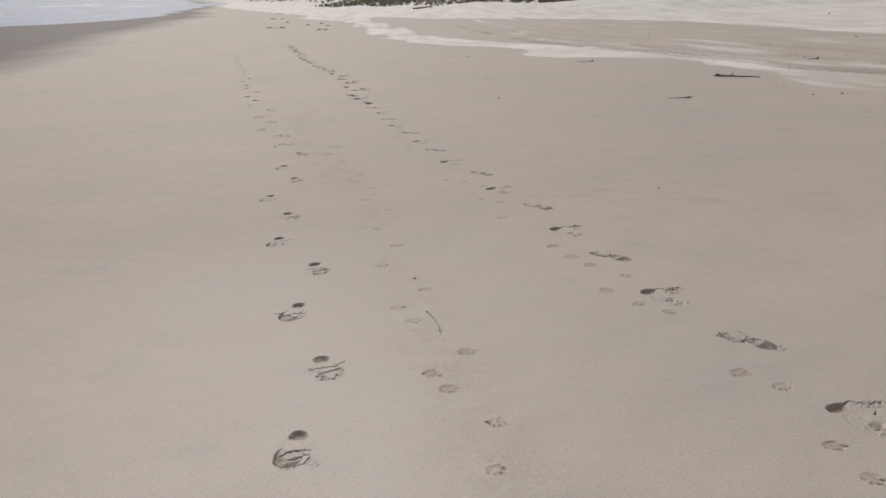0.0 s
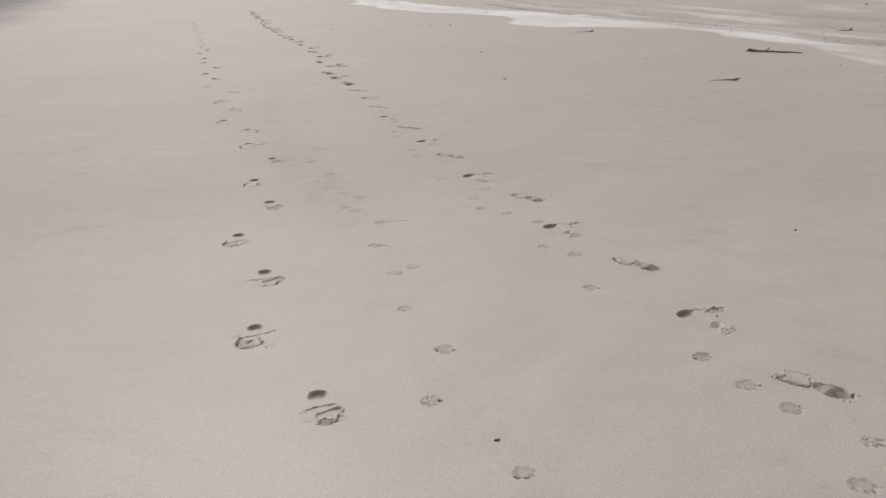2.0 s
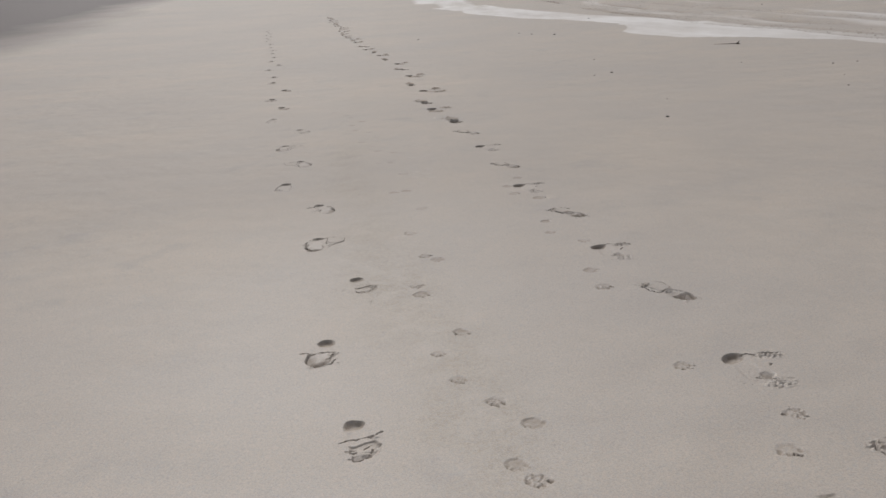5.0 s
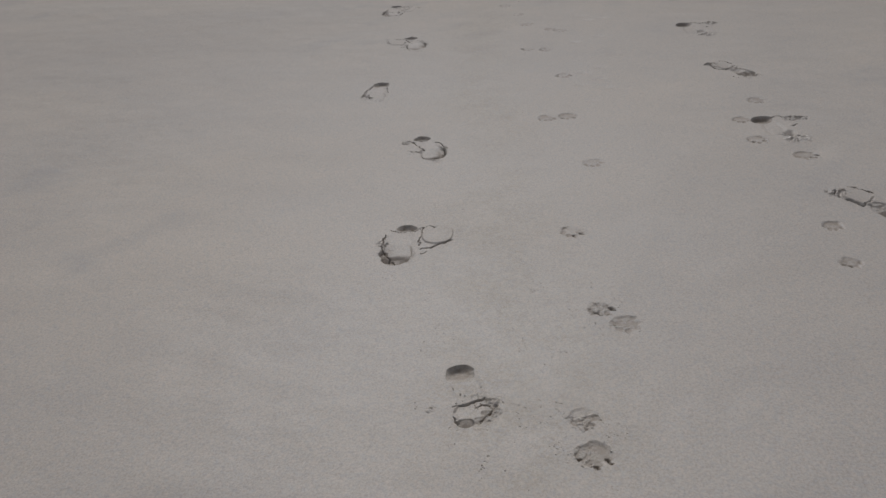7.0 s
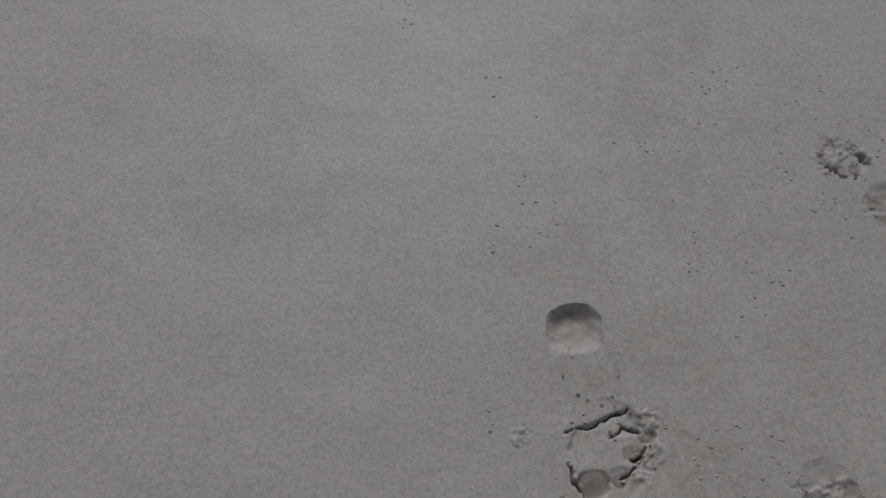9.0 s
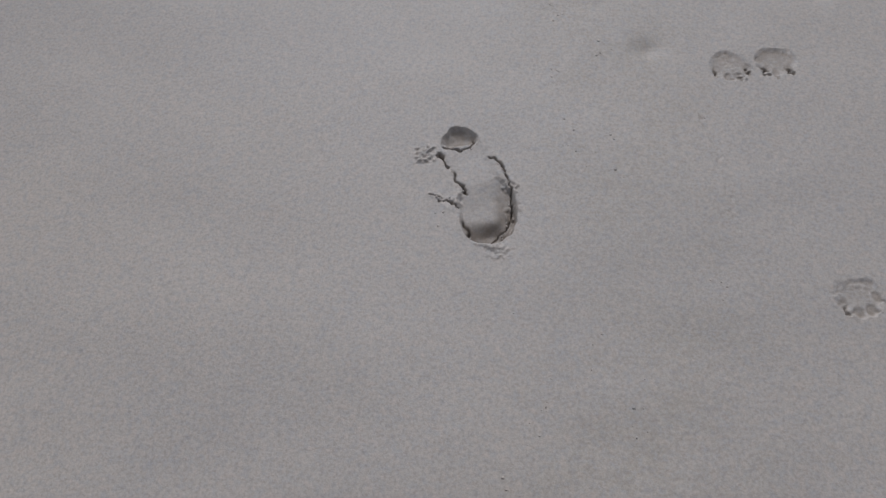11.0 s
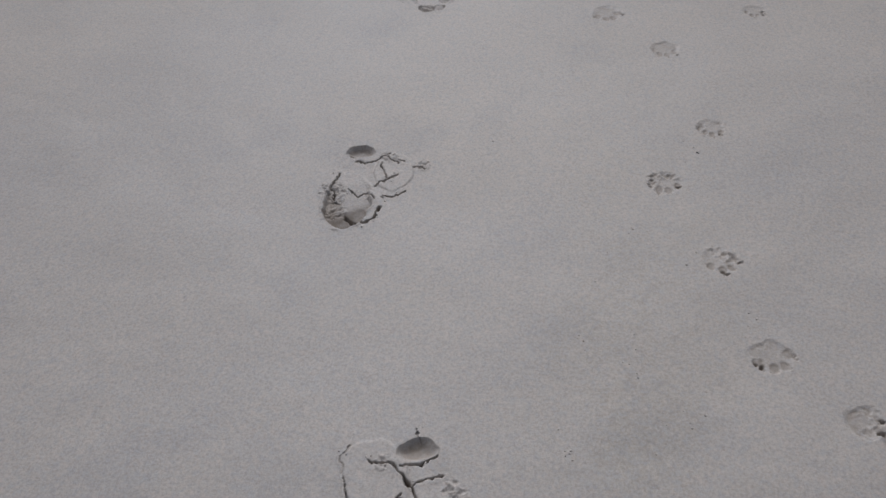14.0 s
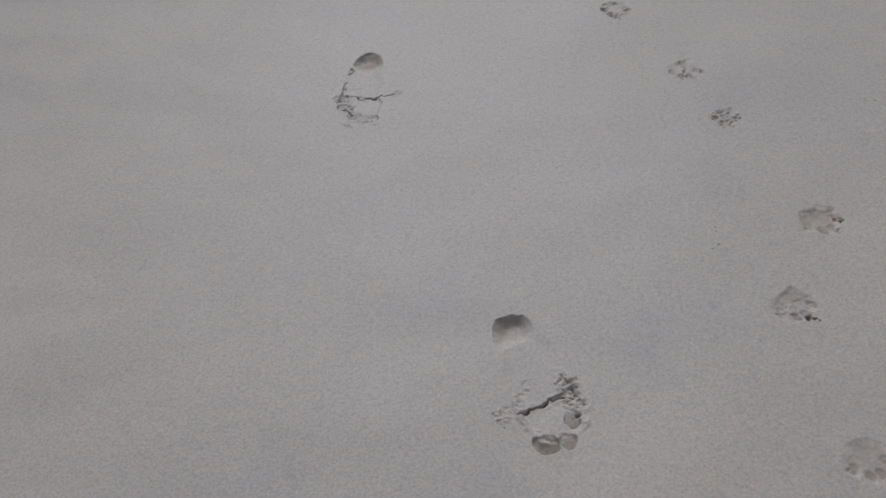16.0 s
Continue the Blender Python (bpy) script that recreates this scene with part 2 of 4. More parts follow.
def dryness(x, y):
    edge = np.interp(y, [-50, 2, 10.5, 11.6, 14.9, 17.2, 18.5, 19.5, 21.1, 23.8, 26.5, 30, 33.4, 42.6, 56.7, 84, 110], [8.4, 7.8, 6.8, 6.7, 7.0, 7.3, 7.1, 6.2, 5.2, 4.6, 5.6, 4.5, 3.5, 1.5, 0.4, -1.5, -8])
    edge = edge + 0.5 * (value_noise(x * 0.05 + 1, y * 0.5, 21) - 0.5) + 0.25 * (value_noise(x * 0.2, y * 1.6, 22) - 0.5)
    d, past = x - edge, x - wrack_line(y)
    far_edge = np.interp(y, [25, 30, 33, 42, 57, 84], [0.0, -0.7, -1.1, -2.5, -3.2, -5.0])
    tongue = rise(-0.08, 0.18, d) * (1 - rise(far_edge - 0.05, far_edge + 0.35, past)) * np.interp(y, [6, 11, 14.5, 18, 24, 28, 31, 60], [0.40, 0.46, 0.50, 0.92, 0.95, 0.9, 0.72, 0.6])
    upper = rise(-0.2, 0.6, past) * rise(4, 9, y) * (0.33 + 0.55 * (value_noise(x * 1.9, y * 0.08, 23) - 0.5))
    return np.maximum(np.maximum(tongue, upper), rise(-1.2, 1.0, (x - dune_foot(y)) * 0.72))


def wrack_stain(x, y):
    """Brown bits too fine to tell apart, along the wrack lines."""
    past = x - wrack_line(y)
    along = rise(0.30, 0.65, value_noise(x * 0.8, y * 0.5, 25)) * rise(4, 9, y) * (1 - rise(45, 70, y))
    return along * (0.9 * np.exp(-(past / 0.13) ** 2) + 0.6 * np.exp(-((past - 1.25) / 0.18) ** 2) + 0.5 * np.exp(-((past - 2.6) / 0.22) ** 2))


def wetness(x, y):
    edge = np.interp(y, [-400, 0, 29, 69, 140, 200, 400, 2600], [-7, -7, -7.5, -13, -19.5, -30, -57, -530])
    return rise(0.0, -13.0, x - edge + 2.0 * (value_noise(y * 0.06, y * 0, 33) - 0.5))


TRAIL = [(1.0, 1.8), (0.95, 2.6), (0.8, 3.6), (0.7, 5.0), (0.55, 6.3), (0.32, 7.7), (0.10, 8.6), (-0.02, 9.3), (-0.18, 10.2), (-0.26, 11.2), (-0.38, 12.6), (-0.45, 14.0)]


def trodden(x, y):
    """How far the crust is scuffed, along the way that a dog has trotted up and down."""
    d = x - np.interp(y, [p[1] for p in TRAIL], [p[0] for p in TRAIL]) + 0.12 * (value_noise(y * 2.3, y * 0, 71) - 0.5)
    along = np.interp(y, [1.6, 2.2, 3.6, 4.2, 5.5, 6.5, 8.0, 9.2, 9.8, 11.6, 12.5, 13.5], [0.0, 0.8, 0.8, 0.35, 0.35, 0.7, 1.0, 1.0, 0.55, 0.6, 0.4, 0.2])
    return np.exp(-(d / np.interp(y, [6, 7.4, 9.2, 10], [0.17, 0.24, 0.24, 0.17])) ** 2) * along * (0.45 + 0.9 * value_noise(x * 6, y * 3, 72))


# ---------------------------------------------------------------- prints pressed into the sand
rng = random.Random(7)
# (x, y of the heel's back edge, heading in degrees, length, foot: +1 right, -1 left)
BARE_FEET = [
    (0.344, 2.680, -90, 0.25, 1), (0.383, 3.316, -82, 0.26, -1), (0.250, 4.015, -94, 0.26, 1), (0.276, 4.705, -80, 0.26, -1),
    (0.030, 5.358, -88, 0.25, 1), (0.016, 6.054, -79, 0.26, -1), (-0.161, 6.737, -90, 0.26, 1), (-0.042, 7.435, -82, 0.26, -1),
    (-0.179, 8.114, -89, 0.26, 1), (-0.109, 8.845, -78, 0.250, -1), (-0.350, 9.577, -84, 0.265, 1), (-0.424, 10.341, -74, 0.262, -1),
    (-0.716, 11.053, -83, 0.285, 1), (-0.710, 11.859, -79, 0.280, -1), (-0.925, 12.632, -84, 0.285, 1), (-0.907, 13.500, -75, 0.295, -1),
    (-1.274, 14.354, -83, 0.30, 1),
]
FAR_BARE_FEET = [(-1.32, 15.3), (-1.55, 16.17), (-1.53, 17.13), (-1.83, 18.27), (-1.96, 19.16), (-2.23, 20.51), (-2.19, 21.42), (-2.45, 22.4), (-2.55, 23.4), (-2.75, 24.6), (-2.9, 25.6), (-3.1, 26.7), (-3.3, 28.0), (-3.6, 29.4)] + [(-3.65 - 0.12 * k + rng.uniform(-0.1, 0.1), 30.2 + 0.8 * k) for k in range(8)]
# the other walker: a deep heel with a faint sole, and a foot dragged out to the side
HEEL_FEET = [(2.078, 2.520, -91, 0.25), (1.866, 3.789, -88, 0.25), (1.707, 5.055, -86, 0.25), (1.502, 6.377, -88, 0.26), (1.275, 7.704, -88, 0.27), (1.100, 9.073, -86, 0.26), (0.887, 10.503, -86, 0.27), (0.756, 11.971, -85, 0.27)]
DRAGGED_FEET = [(1.991, 3.171, -62, 0.25), (1.803, 4.443, -62, 0.25), (1.674, 5.721, -66, 0.25), (1.468, 7.048, -66, 0.25), (1.192, 8.454, -64, 0.28), (1.010, 9.805, -62, 0.27), (0.818, 11.208, -60, 0.27), (0.635, 12.731, -60, 0.30)]
FAR_HEAVY_FEET = [(0.58, 13.5), (0.45, 14.32), (0.31, 14.96), (0.36, 15.96), (0.21, 16.77), (0.21, 17.89), (0.03, 18.9), (0.03, 19.98), (-0.21, 20.99), (-0.35, 22.0), (-0.45, 22.9), (-0.68, 23.8), (-0.82, 24.7), (-1.04, 26.4), (-1.13, 27.0), (-1.2, 27.6), (-1.35, 28.4), (-1.45, 29.2), (-1.55, 30.0)] + [(-1.48 - 0.081 * k + rng.uniform(-0.10, 0.14), 30.5 + 0.62 * k + rng.uniform(-0.15, 0.15)) for k in range(20)]
PAWS_NEAR = [(-0.64, 14.49), (-0.5, 14.22), (-0.43, 14.04), (-0.3, 13.72), (-0.39, 13.51), (-0.34, 13.2), (-0.2, 13.03), (0.05, 13.21), (-0.12, 12.71), (-0.24, 12.52), (-0.15, 12.29), (-0.09, 12.06), (0.04, 11.93), (-0.06, 11.55), (0.03, 11.53), (0.10, 11.90), (0.12, 11.09), (0.06, 10.53), (0.14, 10.55), (0.23, 10.06), (0.23, 9.1), (0.29, 9.03), (0.16, 9.53), (0.18, 8.66), (0.2, 8.55)]
PAWS_AHEAD = [(0.9, 9.35), (0.91, 9.57), (0.95, 10.11), (0.82, 10.26), (0.89, 10.69), (0.8, 10.47), (1.04, 9.16), (0.98, 8.7), (0.99, 8.47), (1.2, 7.06), (1.2, 6.81), (1.32, 6.66), (1.45, 6.44), (1.38, 6.01), (0.62, 6.71), (0.56, 6.28), (0.52, 7.33), (0.49, 7.01), (0.44, 7.1), (0.25, 7.9), (0.31, 7.67), (0.35, 8.09), (0.42, 7.49), (1.08, 7.64), (1.3, 7.26)]
PAWS_START = [(1.49, 5.85), (1.43, 5.4), (0.72, 5.89), (0.63, 5.83), (0.65, 4.54), (0.85, 4.07), (0.71, 3.83), (0.77, 3.64), (1.6, 4.64), (1.65, 4.41), (1.71, 4.24), (1.82, 4.01), (1.68, 3.82), (1.76, 3.6), (1.96, 3.73), (1.86, 3.47), (0.81, 3.05), (0.86, 2.9), (0.99, 2.61), (0.94, 2.31), (0.96, 3.23), (0.75, 4.93), (0.64, 5.37), (1.88, 2.81), (1.97, 2.67), (1.93, 2.26), (1.94, 2.07)]
FAINT_PAWS = [(-0.09, 10.56), (0.20, 10.94), (0.28, 11.03), (0.31, 10.90), (0.24, 10.73), (0.29, 11.20), (0.21, 11.12), (0.18, 11.65), (0.25, 12.10), (0.33, 12.14), (0.21, 12.20), (0.36, 11.42), (0.30, 11.75)]

# cracks in the crust beside a print: (along, across) in foot lengths from the heel, then width and depth in millimetres
CRACKS = {
    9: [([(0.625, -0.10), (0.618, -0.07), (0.591, 0.0), (0.572, 0.09), (0.534, 0.18)], 5, 6), ([(0.664, 0.09), (0.623, 0.154), (0.667, 0.22)], 6, 7), ([(0.763, -0.096), (0.84, -0.091), (0.908, -0.05)], 4, 6), ([(0.776, 0.171), (0.751, 0.211), (0.72, 0.242)], 7, 8), ([(0.844, 0.115), (0.82, 0.159)], 5, 7)],
    10: [([(0.14, -0.20), (0.20, -0.06), (0.17, 0.10), (0.10, 0.17)], 5, 7), ([(0.10, 0.18), (0.36, 0.17), (0.55, 0.16)], 5, 8), ([(0.63, 0.17), (0.60, 0.30), (0.52, 0.44), (0.44, 0.54)], 10, 11), ([(0.06, 0.22), (0.12, 0.32)], 5, 5), ([(0.74, 0.18), (0.70, 0.26)], 4, 5), ([(0.25, -0.24), (0.42, -0.26), (0.62, -0.24), (0.80, -0.15), (0.93, -0.04)], 6, 8)],
    11: [([(0.136, -0.108), (0.198, 0.0), (0.177, 0.068), (0.135, 0.115)], 9, 8), ([(0.20, -0.15), (0.325, -0.093), (0.395, -0.07), (0.558, -0.03)], 9, 9), ([(0.572, -0.213), (0.582, -0.154), (0.644, -0.1)], 6, 8), ([(0.53, -0.25), (0.555, -0.18)], 3, 4), ([(0.753, -0.086), (0.903, -0.047), (0.942, 0.02), (0.915, 0.096), (0.845, 0.182), (0.716, 0.249), (0.559, 0.281), (0.394, 0.24), (0.279, 0.185)], 5, 8)],
    12: [([(0.306, 0.106), (0.475, 0.125), (0.588, 0.139)], 4, 7), ([(0.741, -0.193), (0.765, -0.146), (0.746, -0.107)], 9, 9), ([(0.966, 0.009), (0.949, 0.079)], 4, 6), ([(0.904, -0.085), (0.947, -0.031)], 4, 5), ([(0.20, -0.14), (0.42, -0.21), (0.60, -0.25), (0.70, -0.25)], 22, 2.2)],
    13: [([(0.181, -0.109), (0.204, 0.008), (0.14, 0.111)], 10, 8), ([(0.118, -0.302), (0.159, -0.28), (0.158, -0.166), (0.258, -0.105), (0.374, -0.054), (0.457, 0.0)], 7, 8), ([(0.324, -0.061), (0.312, 0.046), (0.281, 0.143)], 4, 6), ([(0.236, -0.465), (0.393, -0.413), (0.514, -0.316), (0.569, -0.169)], 6, 8), ([(-0.05, -0.38), (0.086, -0.46), (0.236, -0.465)], 3, 2), ([(0.384, -0.127), (0.557, -0.135), (0.696, -0.121)], 5, 7), ([(0.728, -0.113), (0.863, -0.093), (0.956, -0.057), (0.987, 0.036), (0.934, 0.13), (0.833, 0.209), (0.694, 0.258), (0.557, 0.269)], 6, 9), ([(0.695, -0.209), (0.747, -0.127)], 3, 5), ([(-0.062, 0.023), (0.029, 0.034)], 1.5, 3)],
    14: [([(0.206, -0.032), (0.232, 0.032), (0.223, 0.112), (0.175, 0.162), (0.136, 0.24)], 7, 8), ([(0.138, -0.10), (0.15, -0.05)], 16, 7), ([(0.176, 0.223), (0.276, 0.316)], 6, 6), ([(0.225, 0.313), (0.263, 0.362)], 6, 6), ([(0.258, 0.168), (0.438, 0.214)], 4, 6), ([(0.54, 0.136), (0.48, 0.171), (0.447, 0.221), (0.43, 0.272), (0.397, 0.322)], 7, 9), ([(0.651, 0.196), (0.628, 0.297), (0.596, 0.359)], 7, 8), ([(0.319, 0.424), (0.339, 0.503)], 5, 5), ([(0.357, -0.171), (0.515, -0.206), (0.635, -0.192), (0.686, -0.154)], 6, 8), ([(0.834, -0.086), (0.907, 0.015), (0.924, 0.079), (0.862, 0.143), (0.766, 0.179)], 10, 11), ([(0.535, -0.099), (0.596, -0.027), (0.606, 0.064), (0.658, 0.133)], 5, 5)],
    15: [([(0.724, -0.102), (0.704, -0.02), (0.688, 0.063), (0.674, 0.105)], 5, 6), ([(0.683, 0.103), (0.669, 0.159), (0.709, 0.229)], 4, 5), ([(0.80, 0.222), (0.805, 0.240)], 11, 10), ([(0.52, 0.193), (0.643, 0.244), (0.756, 0.263)], 8, 2)],
    16: [([(0.60, -0.10), (0.63, 0.04), (0.60, 0.20)], 4, 4), ([(0.72, -0.2), (0.80, -0.14)], 5, 6), ([(0.20, -0.14), (0.42, -0.20), (0.60, -0.23)], 20, 1.8)],
}


def common_cracks(i):
    """A break across the sole and a torn rim at the toes, as most prints show."""
    r = random.Random(i)
    m = r.uniform(0.44, 0.56)
    across = [(m + 0.05, -0.20), (m, -0.08), (m - 0.01, 0.05), (m + r.uniform(-0.06, 0.06), 0.19)]
    rim = [(0.90, -0.13), (0.95, -0.02), (0.90, 0.11), (0.74, 0.18)]
    cracks = [(across, 6, 7), (rim, 5, 5)]
    for _ in range(3):
        p, q, turn = r.uniform(0.60, 0.85), r.uniform(-0.15, 0.13), r.uniform(-0.09, 0.09)
        cracks.append(([(p, q), (p + 0.5 * turn, q + 0.05), (p + turn, q + 0.10)], r.uniform(4, 7), r.uniform(5, 8)))
    if i % 3 == 1:
        cracks.append(([(m, 0.17), (m - 0.08, 0.28), (m - 0.11, 0.34)], 4, 6))
    if i % 3 == 2:
        cracks.append(([(m + 0.05, -0.18), (m - 0.02, -0.28), (m + 0.0, -0.36)], 4, 6))
    return cracks


# lifted plates of crust: centre and half-sizes in foot lengths, lift in millimetres
PLATES = {10: (0.28, 0.36, 0.26, 0.20, 4), 13: (0.26, -0.27, 0.30, 0.21, 2), 14: (0.36, 0.27, 0.24, 0.16, 2)}

# the step down to the ball of the foot: along, in foot lengths, and its drop in millimetres; then the pits of the toes, the big toe first: along, inwards, half-sizes in foot lengths, depth in millimetres; none where the foot slid into one hollow
TOES = {
    9: (0.575, 5, [(0.851, 0.017, 0.072, 0.076, 13), (0.832, -0.097, 0.046, 0.048, 9), (0.738, -0.177, 0.048, 0.045, 9), (0.652, -0.243, 0.042, 0.036, 9)]),
    12: (0.42, 4, [(0.864, -0.020, 0.06, 0.11, 6), (0.846, -0.102, 0.05, 0.05, 6), (0.641, -0.213, 0.07, 0.055, 8)]),
    15: (0.69, 5, [(0.954, 0.007, 0.078, 0.076, 13), (0.957, -0.113, 0.055, 0.05, 10), (0.833, -0.174, 0.06, 0.045, 10)]),
    16: (0.60, 4, [(0.88, -0.02, 0.07, 0.10, 6), (0.82, -0.13, 0.05, 0.06, 7), (0.68, -0.20, 0.06, 0.055, 8)]),
    10: (), 11: (), 13: (), 14: (),
}
COMMON_TOES = (0.60, 6, [(0.90, 0.01, 0.08, 0.078, 13), (0.885, -0.10, 0.055, 0.05, 10), (0.79, -0.175, 0.05, 0.045, 9), (0.67, -0.235, 0.045, 0.04, 9)])


def polyline_distance(u, v, pts):
    best = np.full(u.shape, 9.0)
    for (a, b), (c, d) in zip(pts[:-1], pts[1:]):
        du, dv = c - a, d - b
        t = np.clip(((u - a) * du + (v - b) * dv) / (du * du + dv * dv), 0, 1)
        best = np.minimum(best, np.hypot(u - a - t * du, v - b - t * dv))
    return best


def dish(u, v, cu, cv, ru, rv, soft=0.16):
    q = np.hypot((u - cu) / ru, (v - cv) / rv)
    return 1 - rise(1 - soft, 1 + soft * 0.5, q), q


def bowl(q, lip):
    """A hollow with a crisp edge, lip of its depth at once and the rest in a gentle bowl."""
    return (1 - rise(0.965, 1.035, q)) * (lip + (1 - lip) * (1 - rise(0.40, 1.0, q)))


def foot_relief(u, v, length, side, seed, toes=()):
    """Height in metres of a bare footprint; u runs from heel to toe, v to the right of a walker seen from the front."""
    a, b = u / length, v / length
    aa = a + 0.030 * (value_noise(a * 9 + seed, b * 9, seed) - 0.5) + 0.014 * (value_noise(a * 30, b * 30, seed + 7) - 0.5)
    bb = b * side + 0.030 * (value_noise(a * 10, b * 10 + seed, seed + 1) - 0.5) + 0.014 * (value_noise(a * 30, b * 30, seed + 8) - 0.5)   # inner side positive
    # the heel: a steep back wall, and a floor that climbs to the level of the crust
    qh = np.hypot((aa - 0.130) / np.where(aa < 0.130, 0.130, 0.34), (bb + 0.005) / 0.128)
    wall = np.clip((1 - qh) / 0.62, 0, 1)
    heel = wall * (2 - wall) * ((1 - rise(0.09, 0.31, aa)) if toes != () else (1 - rise(0.11, 0.185, aa + 1.2 * bb * bb)))    # a slab of crust closes the slid heel
    # the sole hardly breaks the crust
    qm = np.hypot((aa - 0.44) / 0.38, (bb + 0.05) / 0.165)
    sole = 1 - rise(0.62, 1.08, qm)
    depth = np.maximum(heel * 0.0135, sole * 0.0020)
    if toes:
        start, drop, pits = toes
        step = start + 0.30 * bb
        qb = np.hypot((aa - 0.72) / 0.23, (bb + 0.085) / 0.185)
        depth = np.maximum(depth, (1 - rise(0.86, 1.04, qb)) * drop * 0.001 * rise(-0.005, 0.02, aa - step) * (1 - 0.55 * rise(0.0, 0.22, aa - step)))
        for tu, tv, ru, rv, deep in pits:
            q = np.hypot((aa - tu) / ru, (bb - tv) / rv)
            pit = np.clip((1.03 - q) / 0.13, 0, 1)
            depth = np.maximum(depth, pit * deep * 0.001 * (0.22 + 0.78 * np.clip((aa - tu + ru) / (1.8 * ru), 0, 1)))
    else:
        qb = np.hypot((aa - 0.71) / np.where(aa < 0.71, 0.33, 0.26), (bb + 0.085) / 0.182)
        rim = np.clip((1.02 - qb) / 0.10, 0, 1)
        floor = 0.0065 + 0.017 * rise(0.70, 0.95, aa + 0.10 * (value_noise(a * 9, b * 9, seed + 6) - 0.5)) + 0.006 * rise(-0.10, -0.24, bb)
        depth = np.maximum(depth, rim * floor * rise(0.36, 0.70, aa))
    ring = np.exp(-((qb - 1.08) / 0.07) ** 2)
    lumps = value_noise((0.8 * u + 0.6 * v) * 340, (0.8 * v - 0.6 * u) * 340, seed + 2) * 0.6 + value_noise((0.5 * u - 0.87 * v) * 150, (0.5 * v + 0.87 * u) * 150, seed + 3) * 0.8 - 0.70
    near = rise(1.3, 1.02, qb) * rise(0.70, 0.95, qb) * rise(0.45, 0.6, aa)
    broken = rise(0.46, 0.75, value_noise(u * 38, v * 38, seed + 4))
    return -depth + ring * rise(0.3, 0.6, aa) * 0.0018 * broken + near * lumps * (0.0003 + 0.0030 * broken)


def heel_relief(u, v, length, side, seed, toes=()):
    """A deep heel and a faint, broken sole."""
    a, b = u / length, v / length
    a = a + 0.05 * (value_noise(a * 8, b * 8, seed + 5) - 0.5)
    qh = np.hypot((a - 0.13) / np.where(a < 0.13, 0.13, 0.20), (b + 0.05 + 0.3 * (a - 0.13)) / 0.155)
    wall = np.clip((1 - qh) / 0.55, 0, 1)
    heel = wall * (2 - wall) * (1 - 0.8 * rise(0.12, 0.32, a))
    sole, _ = dish(a, b, 0.55, 0.02, 0.38, 0.15, 0.25)
    qt = np.hypot((a - 0.66) / 0.13, (b - 0.17) / 0.11)
    toe = np.clip((1 - qt) / 0.5, 0, 1)
    depth = np.maximum(heel * 0.018, np.maximum(sole * 0.0025, toe * 0.013 * rise(0.50, 0.75, a)))
    rough = value_noise(u * 150, v * 150, seed) - 0.45
    lump, _ = dish(a, b, 0.15, 0.40, 0.10, 0.22, 0.5)
    spill, _ = dish(a, b, 0.92, 0.22, 0.16, 0.20, 0.6)
    return -depth + (lump + 0.7 * spill) * 0.011 * np.maximum(rough, -0.35) + sole * 0.0018 * rough


def dragged_relief(u, v, length, side, seed, toes=()):
    """A foot pushed sideways: a hollow under the toes, and a lifted plate of crust with a broken edge behind it."""
    a, b = u / length, v / length
    j = 0.07 * (value_noise(a * 9, b * 9, seed) - 0.5)
    qt = np.hypot((a + j - 0.62) / 0.25, (b - 0.03) / 0.15)
    toe = bowl(qt, 0.5)
    depth = toe * (0.005 + 0.080 * np.clip(a - 0.54, 0, 0.32))
    q = np.hypot((a - 0.16 + j) / 0.28, (b - 0.02 + j) / 0.17)
    plate = (1 - rise(0.90, 1.0, q)) * np.clip(0.6 - 1.6 * b, 0, 1.0)
    rough = value_noise(u * 130, v * 130, seed + 3) * 0.7 + value_noise(u * 300, v * 300, seed + 4) * 0.3 - 0.5
    edge = rise(0.16, 0.05, np.abs(b + 0.12)) * rise(0.12, 0.0, a) * rise(-0.2, -0.08, a)
    ring = np.exp(-((qt - 1.08) / 0.12) ** 2)
    return -depth + plate * 0.004 + edge * rough * 0.009 + np.maximum(toe, ring) * rough * 0.0022


